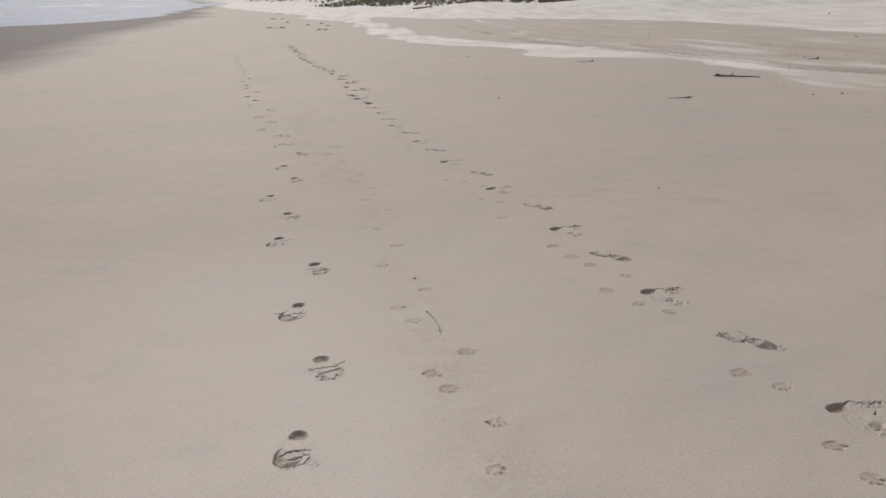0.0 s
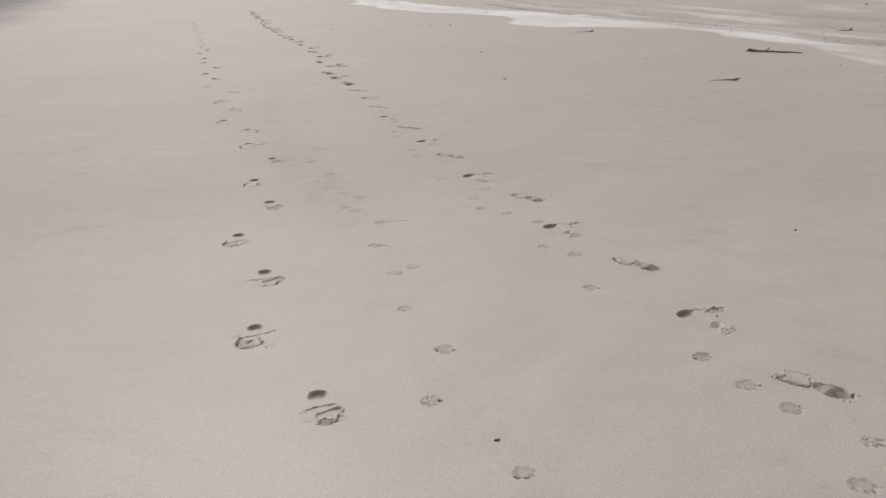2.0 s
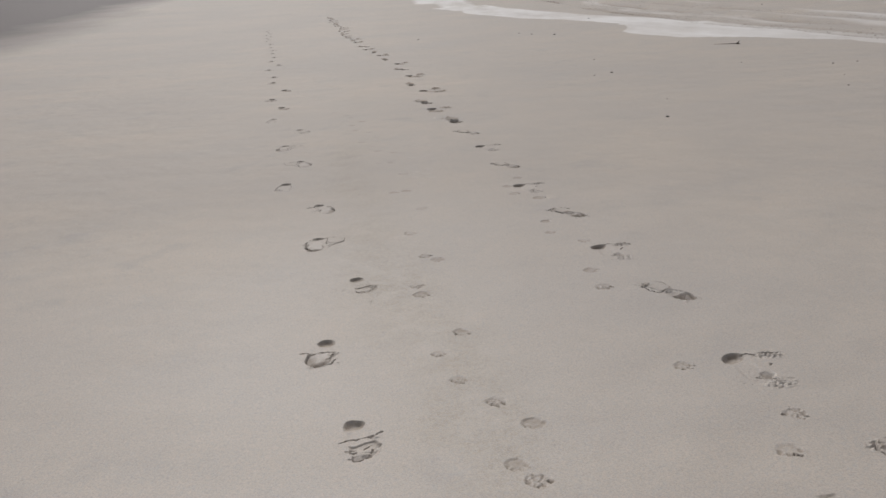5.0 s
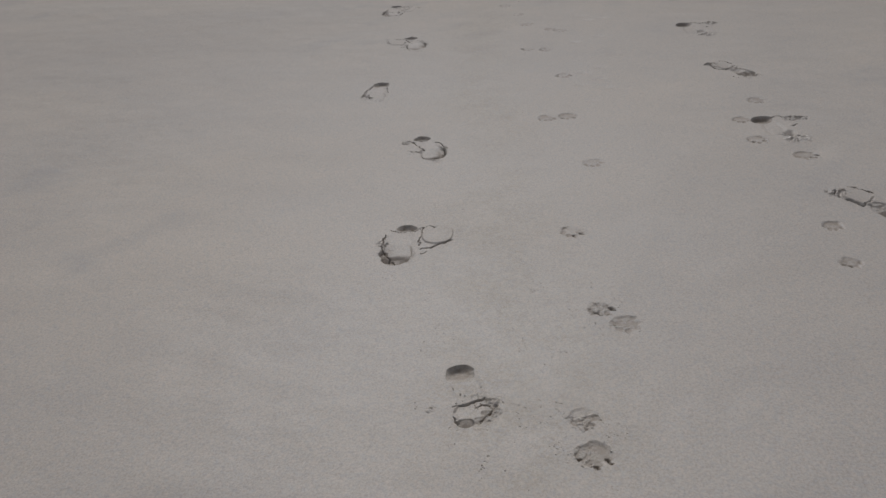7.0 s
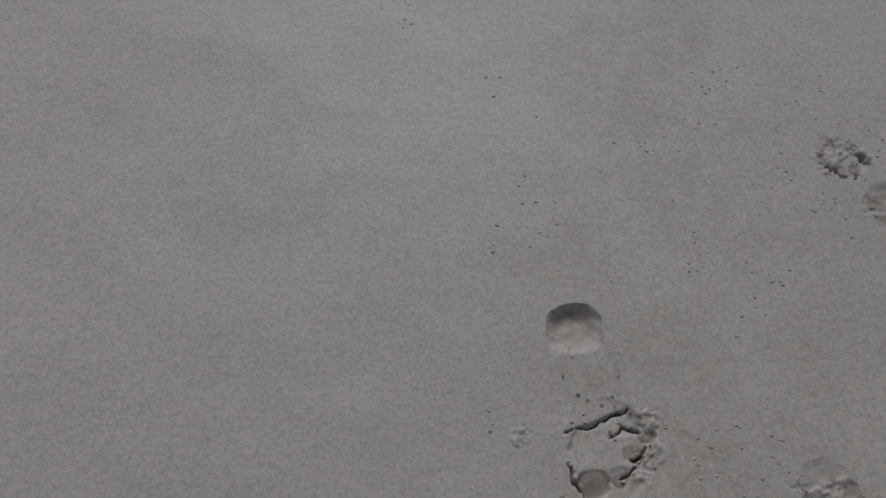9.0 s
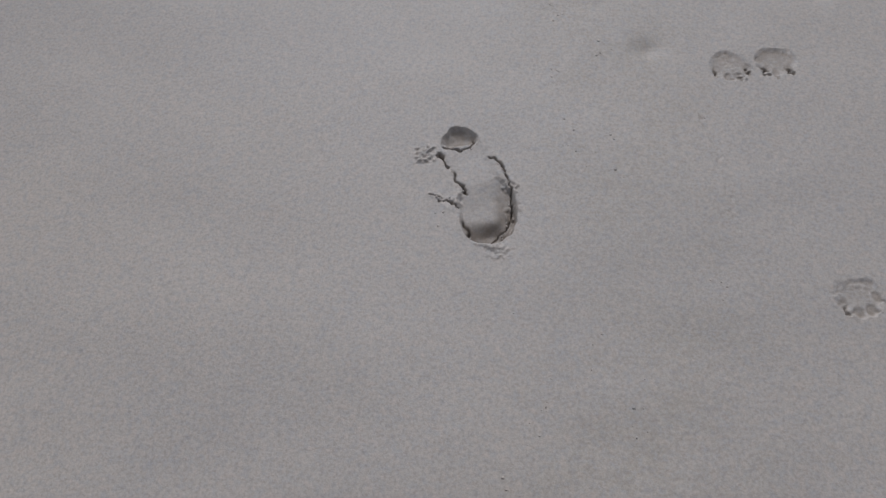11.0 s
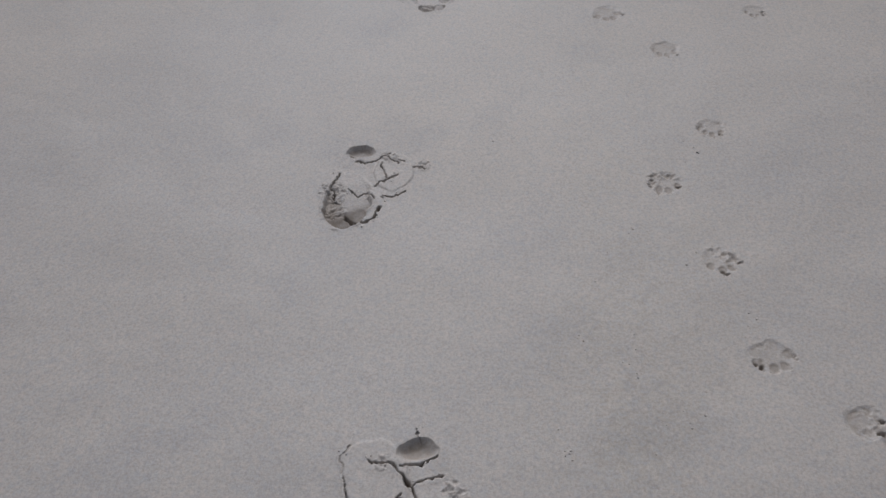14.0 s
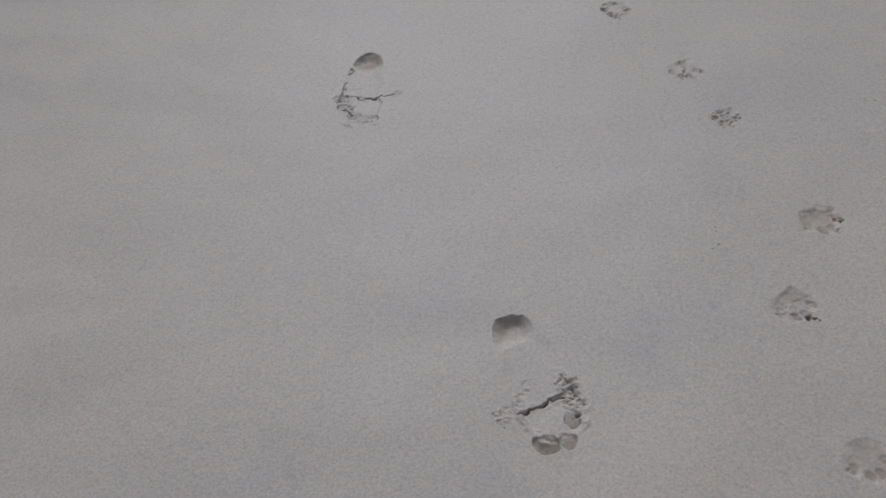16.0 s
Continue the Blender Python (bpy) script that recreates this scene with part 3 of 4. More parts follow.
def paw_relief(u, v, size, side, seed, toes=()):
    """A dog's paw: a shallow tray with a few deep claw holes, or only a scuffed heap of crumbs."""
    a, b = u / size, v / size
    r = random.Random(seed)
    j = 0.34 * (value_noise(a * 3 + seed, b * 3, seed) - 0.5)
    q = np.hypot((a + j) / 0.70, (b - 0.4 * j) / 0.76)
    rubble = r.random() < 0.45
    rough = value_noise(u * 300, v * 300, seed + 5) * 0.65 + value_noise(u * 150, v * 150, seed + 6) * 0.55 - 0.55
    spots = rise(0.42, 0.70, value_noise(u * 34, v * 34, seed + 7))
    tray = np.clip((1 - q) / 0.28, 0, 1)
    depth = tray * (0.0015 if rubble else r.uniform(0.0018, 0.0028)) * (1 - 0.3 * rise(-0.5, 0.4, a))
    wobble = 0.36 * (value_noise(u * 190, v * 190, seed + 8) - 0.5)
    for tu, tv in ((0.22, -0.55), (0.60, -0.20), (0.64, 0.18), (0.30, 0.58)):
        keen, du, dv, wide = r.random(), r.uniform(-0.12, 0.10), r.uniform(-0.08, 0.08), r.uniform(0.08, 0.20)
        claw = np.clip((1 - np.hypot((a + wobble - tu - du) / 0.11, (b + 0.6 * wobble - tv - dv) / wide)) / 0.6, 0, 1)
        toe, _ = dish(a, b + 0.3 * j, tu - 0.16, tv * 0.9, 0.22, 0.17, 0.4)
        depth = np.maximum(depth, np.maximum(toe * 0.0026, claw * (0.011 if keen > 0.6 else 0.003)))
    near = rise(1.25, 0.85, q)
    return -depth + near * rough * spots * (0.0050 if rubble else 0.0022)


def faint_relief(u, v, size, side, seed, toes=()):
    """An older paw print that wind and water have smoothed."""
    q = np.hypot(u / size / 0.75, v / size / 0.95) + 0.3 * (value_noise(u * 40, v * 40, seed) - 0.5)
    return -0.0055 * np.exp(-q * q * 1.6)


def smooth_relief(u, v, size, side, seed, toes=()):
    return np.zeros(u.shape)


# crumbled sand at the edge of a print: along, across, radius in foot lengths, height in millimetres
DEBRIS = {
    9: [(0.60, 0.26, 0.09, 6), (0.62, -0.30, 0.06, 6), (0.80, 0.20, 0.08, 5)], 10: [(0.45, -0.27, 0.09, 6), (0.65, -0.22, 0.09, 6)],
    11: [(0.19, -0.25, 0.10, 8), (0.55, 0.27, 0.08, 6), (0.75, 0.24, 0.08, 6), (1.02, 0.10, 0.10, 4)], 12: [(0.66, -0.20, 0.09, 6), (0.76, -0.14, 0.07, 6), (0.97, 0.05, 0.06, 4)],
    13: [(0.42, 0.19, 0.11, 7), (0.62, 0.25, 0.09, 7), (0.16, -0.22, 0.07, 6), (1.06, 0.12, 0.12, 4)], 14: [(0.55, -0.20, 0.13, 7), (0.75, -0.17, 0.11, 6), (0.18, 0.22, 0.08, 5), (0.30, 0.50, 0.08, 5)],
    15: [(0.58, 0.22, 0.09, 7), (0.74, 0.21, 0.08, 7), (0.72, -0.20, 0.07, 5)], 16: [(0.60, -0.22, 0.09, 6), (0.72, -0.16, 0.07, 5), (0.60, 0.24, 0.05, 4)],
}


def common_debris(i):
    r = random.Random(i + 99)
    return [(r.uniform(0.45, 0.95), r.choice((-1, 1)) * r.uniform(0.12, 0.26), r.uniform(0.06, 0.12), r.uniform(5, 8)) for _ in range(4)]


class Print:
    def __init__(self, name, x, y, heading, size, relief, side, seed, level, reach, cracks=(), gain=1.0, plate=None, debris=(), toes=()):
        self.name, self.x, self.y, self.size, self.relief, self.side, self.seed, self.level, self.reach, self.cracks = name, x, y, size, relief, side, seed, level, reach, cracks
        self.gain, self.plate, self.debris, self.toes = gain, plate, debris, toes
        self.c, self.s = math.cos(radians(heading)), math.sin(radians(heading))
        m = 0.5 * size if relief not in (paw_relief, faint_relief) else 0.0
        self.cx, self.cy = x + self.c * m, y + self.s * m

    def local(self, x, y):
        dx, dy = x - self.x, y - self.y
        return dx * self.c + dy * self.s, -dx * self.s + dy * self.c

    def place(self, u, v):
        return self.x + u * self.c - v * self.s, self.y + u * self.s + v * self.c

    def height(self, x, y):
        u, v = self.local(x, y)
        z = self.gain * self.relief(u, v, self.size, self.side, self.seed, self.toes)
        if self.plate:
            pa, pb, ra, rb, lift = self.plate
            jag = 0.22 * (value_noise(u * 40, v * 40, self.seed + 12) - 0.5)
            q = np.hypot((u / self.size - pa) / ra + jag, (v / self.size - pb) / rb + jag)
            z = z + lift * 0.001 * (1 - rise(0.90, 1.0, q)) * np.clip(0.4 + 0.6 * q, 0, 1) * (1 - rise(0.0, 0.004, -z))
        for da, db, dr, amp in self.debris:
            q = np.hypot(u / self.size - da, v / self.size - db) / dr + 0.5 * (value_noise(u * 60, v * 60, self.seed + 13) - 0.5)
            fine = 1.0 if self.level > 50 else 0.5
            lump = value_noise((0.8 * u + 0.6 * v) * 340 * fine, (0.8 * v - 0.6 * u) * 340 * fine, self.seed + 14) * 0.45 + value_noise((0.5 * u - 0.87 * v) * 150 * fine, (0.5 * v + 0.87 * u) * 150 * fine, self.seed + 15) * 0.65 - 0.50
            z = z + amp * 0.001 * 1.15 * lump * (1 - rise(0.55, 1.0, q))
        for pts, width, depth in self.cracks:
            a = u / self.size + 0.035 * (value_noise(u * 70, v * 70, self.seed + 8) - 0.5) + 0.018 * (value_noise(u * 190, v * 190, self.seed + 17) - 0.5)
            b = v / self.size + 0.035 * (value_noise(u * 70, v * 70, self.seed + 9) - 0.5) + 0.018 * (value_noise(u * 190, v * 190, self.seed + 18) - 0.5)
            d = polyline_distance(a, b, pts) * self.size
            ragged = 0.5 + value_noise(u * 90, v * 90, self.seed + 10)
            sigma = np.maximum((0.0002 + width * 0.00011) * (0.30 + 0.85 * ragged), 0.46 * CELL / self.level)
            z = z - depth * 0.0024 * rise(0.02, 0.28, value_noise(u * 55, v * 55, self.seed + 11)) * np.exp(-(d / sigma) ** 2)
            z = z + 0.0005 * np.exp(-((d - width * 0.0013) / (width * 0.0009)) ** 2) * ragged
        edge = np.maximum(np.abs(x - self.cx), np.abs(y - self.cy))
        return z * rise(self.reach, self.reach - 0.02, edge)


PRINTS = []
for i, (x, y, turn, size, side) in enumerate(BARE_FEET):
    PRINTS.append(Print("footprint", x, y, turn, size, foot_relief, side, 20 + 13 * i, 60 if i >= 9 else 34, 0.24, CRACKS.get(i) or common_cracks(i), 1.0 if i >= 9 else 1.15, PLATES.get(i), DEBRIS.get(i) or common_debris(i), TOES.get(i, COMMON_TOES if i % 2 else None)))
for i, (x, y) in enumerate(FAR_BARE_FEET):
    PRINTS.append(Print("footprint", x, y, -82 + rng.uniform(-6, 6), 0.29, foot_relief, 1 - 2 * (i % 2 == 0), 400 + 13 * i, 10, 0.24, common_cracks(i + 40), 3.4, toes=COMMON_TOES if i % 2 else None))
for i, (x, y, turn, size) in enumerate(HEEL_FEET):
    w = rng.uniform(-0.04, 0.04)
    PRINTS.append(Print("footprint", x, y, turn, size, heel_relief, -1, 700 + 13 * i, 34, 0.24, [([(0.05, 0.08), (0.02 + w, 0.18), (0.10, 0.26)], 7, 8), ([(0.06, 0.30 + w), (0.10, 0.42), (0.09, 0.58)], 11, 9), ([(0.42, 0.30), (0.36 + w, 0.36)], 9, 9), ([(0.70, 0.02), (0.78, 0.12), (0.80, 0.26)], 6, 7)], 1.0, None, [(0.10, 0.42, 0.12, 9), (0.95, 0.15, 0.14, 8), (0.85, 0.35 + w, 0.10, 7)]))
for i, (x, y, turn, size) in enumerate(DRAGGED_FEET):
    w = rng.uniform(-0.04, 0.04)
    PRINTS.append(Print("footprint", x, y, turn, size, dragged_relief, 1, 900 + 13 * i, 34, 0.24, [([(-0.10, 0.10), (0.02, 0.17), (0.18, 0.18 + w)], 9, 9), ([(-0.08, -0.10), (0.04, -0.18), (0.22, -0.17 + w), (0.38, -0.12)], 9, 9), ([(0.38, -0.12), (0.34, 0.02), (0.26, 0.12)], 5, 6), ([(0.66, -0.12), (0.82, -0.08), (0.88, 0.04), (0.82, 0.16)], 6, 9)], 1.65, None, [(-0.05, -0.16, 0.11, 9), (0.86, -0.10, 0.08, 7), (0.9, 0.10, 0.09, 6)]))
for i, (x, y) in enumerate(FAR_HEAVY_FEET):
    PRINTS.append(Print("footprint", x, y, -72 + rng.uniform(-28, 20), rng.uniform(0.28, 0.38), heel_relief if i % 2 else dragged_relief, 1, 1100 + 13 * i, 10, 0.28, (), 5.5))
for i, (x, y) in enumerate(PAWS_NEAR + PAWS_AHEAD + PAWS_START):
    PRINTS.append(Print("paw_print", x, y, -85 + rng.uniform(-25, 25), rng.uniform(0.041, 0.056), paw_relief, 1, 2000 + 13 * i, 44 if i < len(PAWS_NEAR) else 26, 0.085, (), 1.2 if i < len(PAWS_NEAR) else 1.45))

for i, (x, y) in enumerate(FAINT_PAWS):
    PRINTS.append(Print("paw_print", x, y, -85, rng.uniform(0.026, 0.038), faint_relief, 1, 4000 + 13 * i, 10, 0.085))

# grooves where something was dragged over the sand: start, end, bend
for i, (x0, y0, x1, y1, bend) in enumerate(((0.835, 3.74, 0.880, 3.44, 0.04), (0.62, 6.715, 0.77, 6.690, -0.03), (0.55, 6.30, 0.63, 6.25, 0.03), (0.0, 10.41, 0.062, 10.14, 0.03), (-0.515, 12.935, -0.503, 12.875, 0.05), (-0.81, 11.25, -0.808, 11.19, 0.05))):
    ln = math.hypot(x1 - x0, y1 - y0)
    PRINTS.append(Print("drag_mark", x0, y0, math.degrees(math.atan2(y1 - y0, x1 - x0)), ln, smooth_relief, 1, 5000 + 17 * i, 24, max(0.10, ln * 0.55), [([(0.0, 0.0), (0.3, bend), (0.65, bend * 0.5), (1.0, 0.0)], 3 if i < 3 else 2, 4 if i < 3 else 0.9)]))

# ---------------------------------------------------------------- ground: one sheet, finer where something is pressed into it
CELL = 0.1
GX0, GX1, GY0, GY1 = -5.0, 4.0, 0.0, 44.0
NX, NY = round((GX1 - GX0) / CELL), round((GY1 - GY0) / CELL)
levels = {}
for k, pr in enumerate(PRINTS):
    r = pr.reach
    for i in range(math.floor((pr.cx - r - GX0) / CELL), math.floor((pr.cx + r - GX0) / CELL) + 1):
        for j in range(math.floor((pr.cy - r - GY0) / CELL), math.floor((pr.cy + r - GY0) / CELL) + 1):
            if 0 <= i < NX and 0 <= j < NY:
                n, ks = levels.get((i, j), (1, []))
                levels[(i, j)] = (max(n, pr.level), ks + [k])


def set_brown_and_shade(me, values, scuffed=None):
    for name, row in (("brown_and_shade", values), ("trodden", scuffed)):
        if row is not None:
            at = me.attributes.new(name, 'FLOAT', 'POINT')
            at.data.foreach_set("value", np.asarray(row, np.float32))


def brown_and_shade(v, origin, low=0.0032, high=0.0130):
    """How brown the points of a print are, with painted shade: by how much they lie off the smooth beach, up or down.
    """
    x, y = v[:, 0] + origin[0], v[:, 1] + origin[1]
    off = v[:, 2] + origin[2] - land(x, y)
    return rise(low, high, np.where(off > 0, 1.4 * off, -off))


class Sheet:
    """Gathers grid patches into one list of points and faces."""

    def __init__(self):
        self.v, self.f, self.count = [], [], 0

    def patch(self, X, Y, Z, keep=None):
        rows, cols = X.shape
        idx = np.arange(rows * cols).reshape(rows, cols)
        q = np.stack([idx[:-1, :-1], idx[1:, :-1], idx[1:, 1:], idx[:-1, 1:]], -1).reshape(-1, 4)
        if keep is not None:
            q = q[keep.reshape(-1)]
        if not len(q):
            return
        used, inv = np.unique(q, return_inverse=True)
        pts = np.stack([X.ravel(), Y.ravel(), Z.ravel()], -1)[used]
        self.v.append(pts)
        self.f.append(inv.reshape(-1, 4) + self.count)
        self.count += len(pts)

    def mesh(self, name, origin=None):
        v, f = np.concatenate(self.v), np.concatenate(self.f)
        key = np.round(v * 20000).astype(np.int64)
        _, first, inv = np.unique(key, axis=0, return_index=True, return_inverse=True)
        v, f = v[first], inv.reshape(-1)[f]
        if origin is not None:
            v = v - np.array(origin)
        me = bpy.data.meshes.new(name)
        me.vertices.add(len(v))
        me.vertices.foreach_set("co", v.astype(np.float32).ravel())
        me.loops.add(f.size)
        me.loops.foreach_set("vertex_index", f.astype(np.int32).ravel())
        me.polygons.add(len(f))
        me.polygons.foreach_set("loop_start", np.arange(0, f.size, 4, dtype=np.int32))
        me.polygons.foreach_set("loop_total", np.full(len(f), 4, dtype=np.int32))
        me.polygons.foreach_set("use_smooth", np.ones(len(f), dtype=bool))
        me.update(calc_edges=True)
        me.validate()
        me.materials.append(SAND)
        return me, v


ground_sheet = Sheet()
print_sheets = [Sheet() for _ in PRINTS]
for i in range(NX):
    run = None
    for j in range(NY + 1):
        fine = j < NY and (i, j) in levels
        if j < NY and not fine:
            run = j if run is None else run
        if (fine or j == NY or (run is not None and j - run == 20)) and run is not None:
            xs, ys = np.array([GX0 + i * CELL, GX0 + (i + 1) * CELL]), GY0 + np.arange(run, j + 1) * CELL
            X, Y = np.meshgrid(xs, ys, indexing="ij")
            ground_sheet.patch(X, Y, land(X, Y))
            run = j if (j < NY and not fine) else None
        if fine:
            n, ks = levels[(i, j)]
            xs = GX0 + i * CELL + np.linspace(0, CELL, n + 1)
            ys = GY0 + j * CELL + np.linspace(0, CELL, n + 1)
            X, Y = np.meshgrid(xs, ys, indexing="ij")
            stack = np.stack([PRINTS[k].height(X, Y) for k in ks])
            Z = land(X, Y) + stack.sum(0)
            owner = np.abs(stack).argmax(0)
            big = np.abs(stack).max(0) > 0.0006
            if not big.any():
                ground_sheet.patch(X[::n, ::n], Y[::n, ::n], land(X[::n, ::n], Y[::n, ::n]))
                continue
            any_big = big[:-1, :-1] | big[1:, :-1] | big[1:, 1:] | big[:-1, 1:]
            own = owner[:-1, :-1]
            ground_sheet.patch(X, Y, Z, ~any_big)
            for o, k in enumerate(ks):
                m = any_big & (own == o)
                if m.any():
                    print_sheets[k].patch(X, Y, Z, m)


def pieces(sheet):
    """Splits a sheet into its connected pieces, the largest first, as lists of points and faces."""
    v, f = np.concatenate(sheet.v), np.concatenate(sheet.f)
    _, first, inv = np.unique(np.round(v * 20000).astype(np.int64), axis=0, return_index=True, return_inverse=True)
    v, f = v[first], inv.reshape(-1)[f]
    lab = np.arange(len(v))
    while True:
        low = lab[f].min(1)
        was = lab.copy()
        for c in range(4):
            np.minimum.at(lab, f[:, c], low)
        lab = lab[lab]
        if (lab == was).all():
            break
    face_lab = lab[f[:, 0]]
    names, counts = np.unique(face_lab, return_counts=True)
    return [(v, f[face_lab == n]) for n in names[np.argsort(-counts)]]


def fill(sheet, v, f):
    used, inv = np.unique(f, return_inverse=True)
    sheet.v.append(v[used])
    sheet.f.append(inv.reshape(-1, 4) + sheet.count)
    sheet.count += len(used)


# each print is one connected hollow; cracks apart from it become its parts, stray grains go back to the ground
print_parts = []
for sheet in print_sheets:
    main, apart = Sheet(), []
    if sheet.v:
        for n, (pv, pf) in enumerate(pieces(sheet)):
            if n == 0:
                fill(main, pv, pf)
            elif len(pf) >= 60:
                apart.append(Sheet())
                fill(apart[-1], pv, pf)
            else:
                fill(ground_sheet, pv, pf)
    print_parts.append((main, apart))


def spread(near, far, step, grow, sign):
    """Grid lines from near outwards to far, in growing steps."""
    out, p = [near], near
    while abs(p - near) < far:
        p += sign * step
        step = min(step * grow, 90.0)
        out.append(p)
    return out


gx = sorted(set(np.round(np.concatenate([spread(GX0, 2500, 0.6, 1.16, -1), np.linspace(GX0, GX1, 10), np.arange(GX1, 15.0, 0.1), spread(15.0, 2500, 0.4, 1.09, 1)]), 4)))
gy = sorted(set(np.round(np.concatenate([spread(GY0, 400, 0.8, 1.25, -1), np.linspace(GY0, GY1, 177), spread(GY1, 2500, 0.35, 1.05, 1)]), 4)))
gx, gy = np.array(gx), np.array(gy)
X, Y = np.meshgrid(gx, gy, indexing="ij")
mx, my = (X[:-1, :-1] + X[1:, 1:]) / 2, (Y[:-1, :-1] + Y[1:, 1:]) / 2
outside = ~((mx > GX0) & (mx < GX1) & (my > GY0) & (my < GY1))
ground_sheet.patch(X, Y, land(X, Y), outside)
me, v = ground_sheet.mesh("ground")
for name, values in (("dry", dryness(v[:, 0], v[:, 1])), ("wet", wetness(v[:, 0], v[:, 1])), ("trodden", trodden(v[:, 0], v[:, 1])), ("brown_and_shade", wrack_stain(v[:, 0], v[:, 1]))):
    at = me.attributes.new(name, 'FLOAT', 'POINT')
    at.data.foreach_set("value", values.astype(np.float32))
ground = tagged(new("ground", me), "pale grey-brown damp beach sand sloping to the sea", "beach", kind="structure")


# ---------------------------------------------------------------- crumbs of sand
def unit_lump():
    bm = bmesh.new()
    bmesh.ops.create_icosphere(bm, subdivisions=1, radius=1.0)
    v = np.array([x.co[:] for x in bm.verts])
    f = [[y.index for y in x.verts] for x in bm.faces]
    bm.free()
    return v, np.array(f)


LUMP_V, LUMP_F = unit_lump()


def lumps_mesh(name, places, sizes, material, r, flat=0.6, origin=(0, 0, 0)):
    """Small rough lumps as one mesh."""
    vs, fs = [], []
    for k, ((x, y, z), size) in enumerate(zip(places, sizes)):
        shape = LUMP_V * np.array([[r.uniform(0.7, 1.4), r.uniform(0.7, 1.4), flat * r.uniform(0.7, 1.3)]]) * (1 + 0.25 * np.array([[r.uniform(-1, 1)] for _ in LUMP_V]))
        vs.append(shape * size + np.array([[x, y, z]]) - np.array([origin]))
        fs.append(LUMP_F + k * len(LUMP_V))
    ob = mesh_object(name, np.concatenate(vs), np.concatenate(fs), material)
    if material is SAND:
        set_brown_and_shade(ob.data, np.full(len(ob.data.vertices), 0.22))
    return ob


def crumbs(owner, spots, r, pr):
    sizes = [r.choice((0.0009, 0.0013, 0.0017, 0.0024)) for _ in spots]
    places = []
    for (x, y), s in zip(spots, sizes):
        h = float(pr.height(np.array([x]), np.array([y]))[0])
        places.append((x, y, float(land(x, y)) + h + s * 0.1))
    o = owner.location
    part = lumps_mesh("crumbs", places, sizes, SAND, r, 0.7, (o.x, o.y, o.z))
    return under(tagged(part, kind="stuff"), owner)



# ---------------------------------------------------------------- footprints and paw prints
LABELS = {heel_relief: "footprint with a deep heel and faint sole in damp sand", dragged_relief: "dragged footprint with a lifted cracked plate of sand", paw_relief: "small crumbled dog paw print in damp sand", faint_relief: "faint old paw hollow smoothed by wind in damp sand", smooth_relief: "thin dark groove dragged across the damp sand"}
for pr, (sheet, apart) in zip(PRINTS, print_parts):
    if not sheet.v:
        continue
    origin = (pr.cx, pr.cy, float(land(pr.cx, pr.cy)))
    me, at = sheet.mesh(pr.name, origin)
    # colour by depth: browner sand plus painted shade, setting in sooner in paw prints
    set_brown_and_shade(me, brown_and_shade(at, origin, 0.0008, 0.0036) if pr.relief is paw_relief else brown_and_shade(at, origin), trodden(at[:, 0] + origin[0], at[:, 1] + origin[1]))
    ob = new(pr.name, me)
    ob.location = origin
    label = LABELS.get(pr.relief)
    if pr.relief is foot_relief:
        label = "bare footprint in damp sand with cracked crust beside it" if len(pr.cracks) > 2 else "bare footprint pressed into smooth damp sand"
    if pr.relief is smooth_relief:
        tagged(ob, label, "drag mark", "drag marks in the sand")
    else:
        tagged(ob, label, "paw print" if pr.relief in (paw_relief, faint_relief) else "footprint", "paw prints of a dog" if pr.relief in (paw_relief, faint_relief) else ("bare footprints of one walker" if pr.relief is foot_relief else "footprints of the other walker"))
    for piece in apart:
        me, at = piece.mesh("sand_crack", origin)
        set_brown_and_shade(me, brown_and_shade(at, origin), trodden(at[:, 0] + origin[0], at[:, 1] + origin[1]))
        under(new("sand_crack", me), ob)
    # loose crumbs of sand lie along the broken edges
    spots = []
    r = random.Random(pr.seed)
    if pr.level >= 18 and pr.relief not in (smooth_relief, paw_relief):
        for pts, _, _ in pr.cracks:
            for (a, b), (c, d) in zip(pts[:-1], pts[1:]):
                for _ in range(2):
                    f = r.random()
                    spots.append(pr.place((a + (c - a) * f + r.gauss(0, 0.018)) * pr.size, (b + (d - b) * f + r.gauss(0, 0.018)) * pr.size))
        for _ in range(8):
            q = r.uniform(-1.9, 1.9)
            spots.append(pr.place((0.72 + 0.25 * math.cos(q)) * pr.size, (0.22 * math.sin(q) + r.gauss(0, 0.02)) * pr.size))
    if spots:
        crumbs(ob, spots, r, pr)


# ---------------------------------------------------------------- scattered crumbs on the open sand
def scatter(areas, seed):
    r = random.Random(seed)
    places, sizes = [], []
    for x, y, sx, sy, count in areas:
        for _ in range(count // 8):
            cx, cy, n = r.gauss(x, sx), r.gauss(y, sy), r.randint(3, 14)
            for _ in range(n):
                px, py = r.gauss(cx, 0.014), r.gauss(cy, 0.026)
                s = r.choice((0.0008, 0.0011, 0.0015, 0.0021))
                places.append((px, py, float(land(px, py)) + s * 0.1))
                sizes.append(s)
    return tagged(lumps_mesh("sand_crumbs", places, sizes, SAND, r, 0.32), "tiny loose crumbs of damp sand on the beach", "sand", kind="stuff")


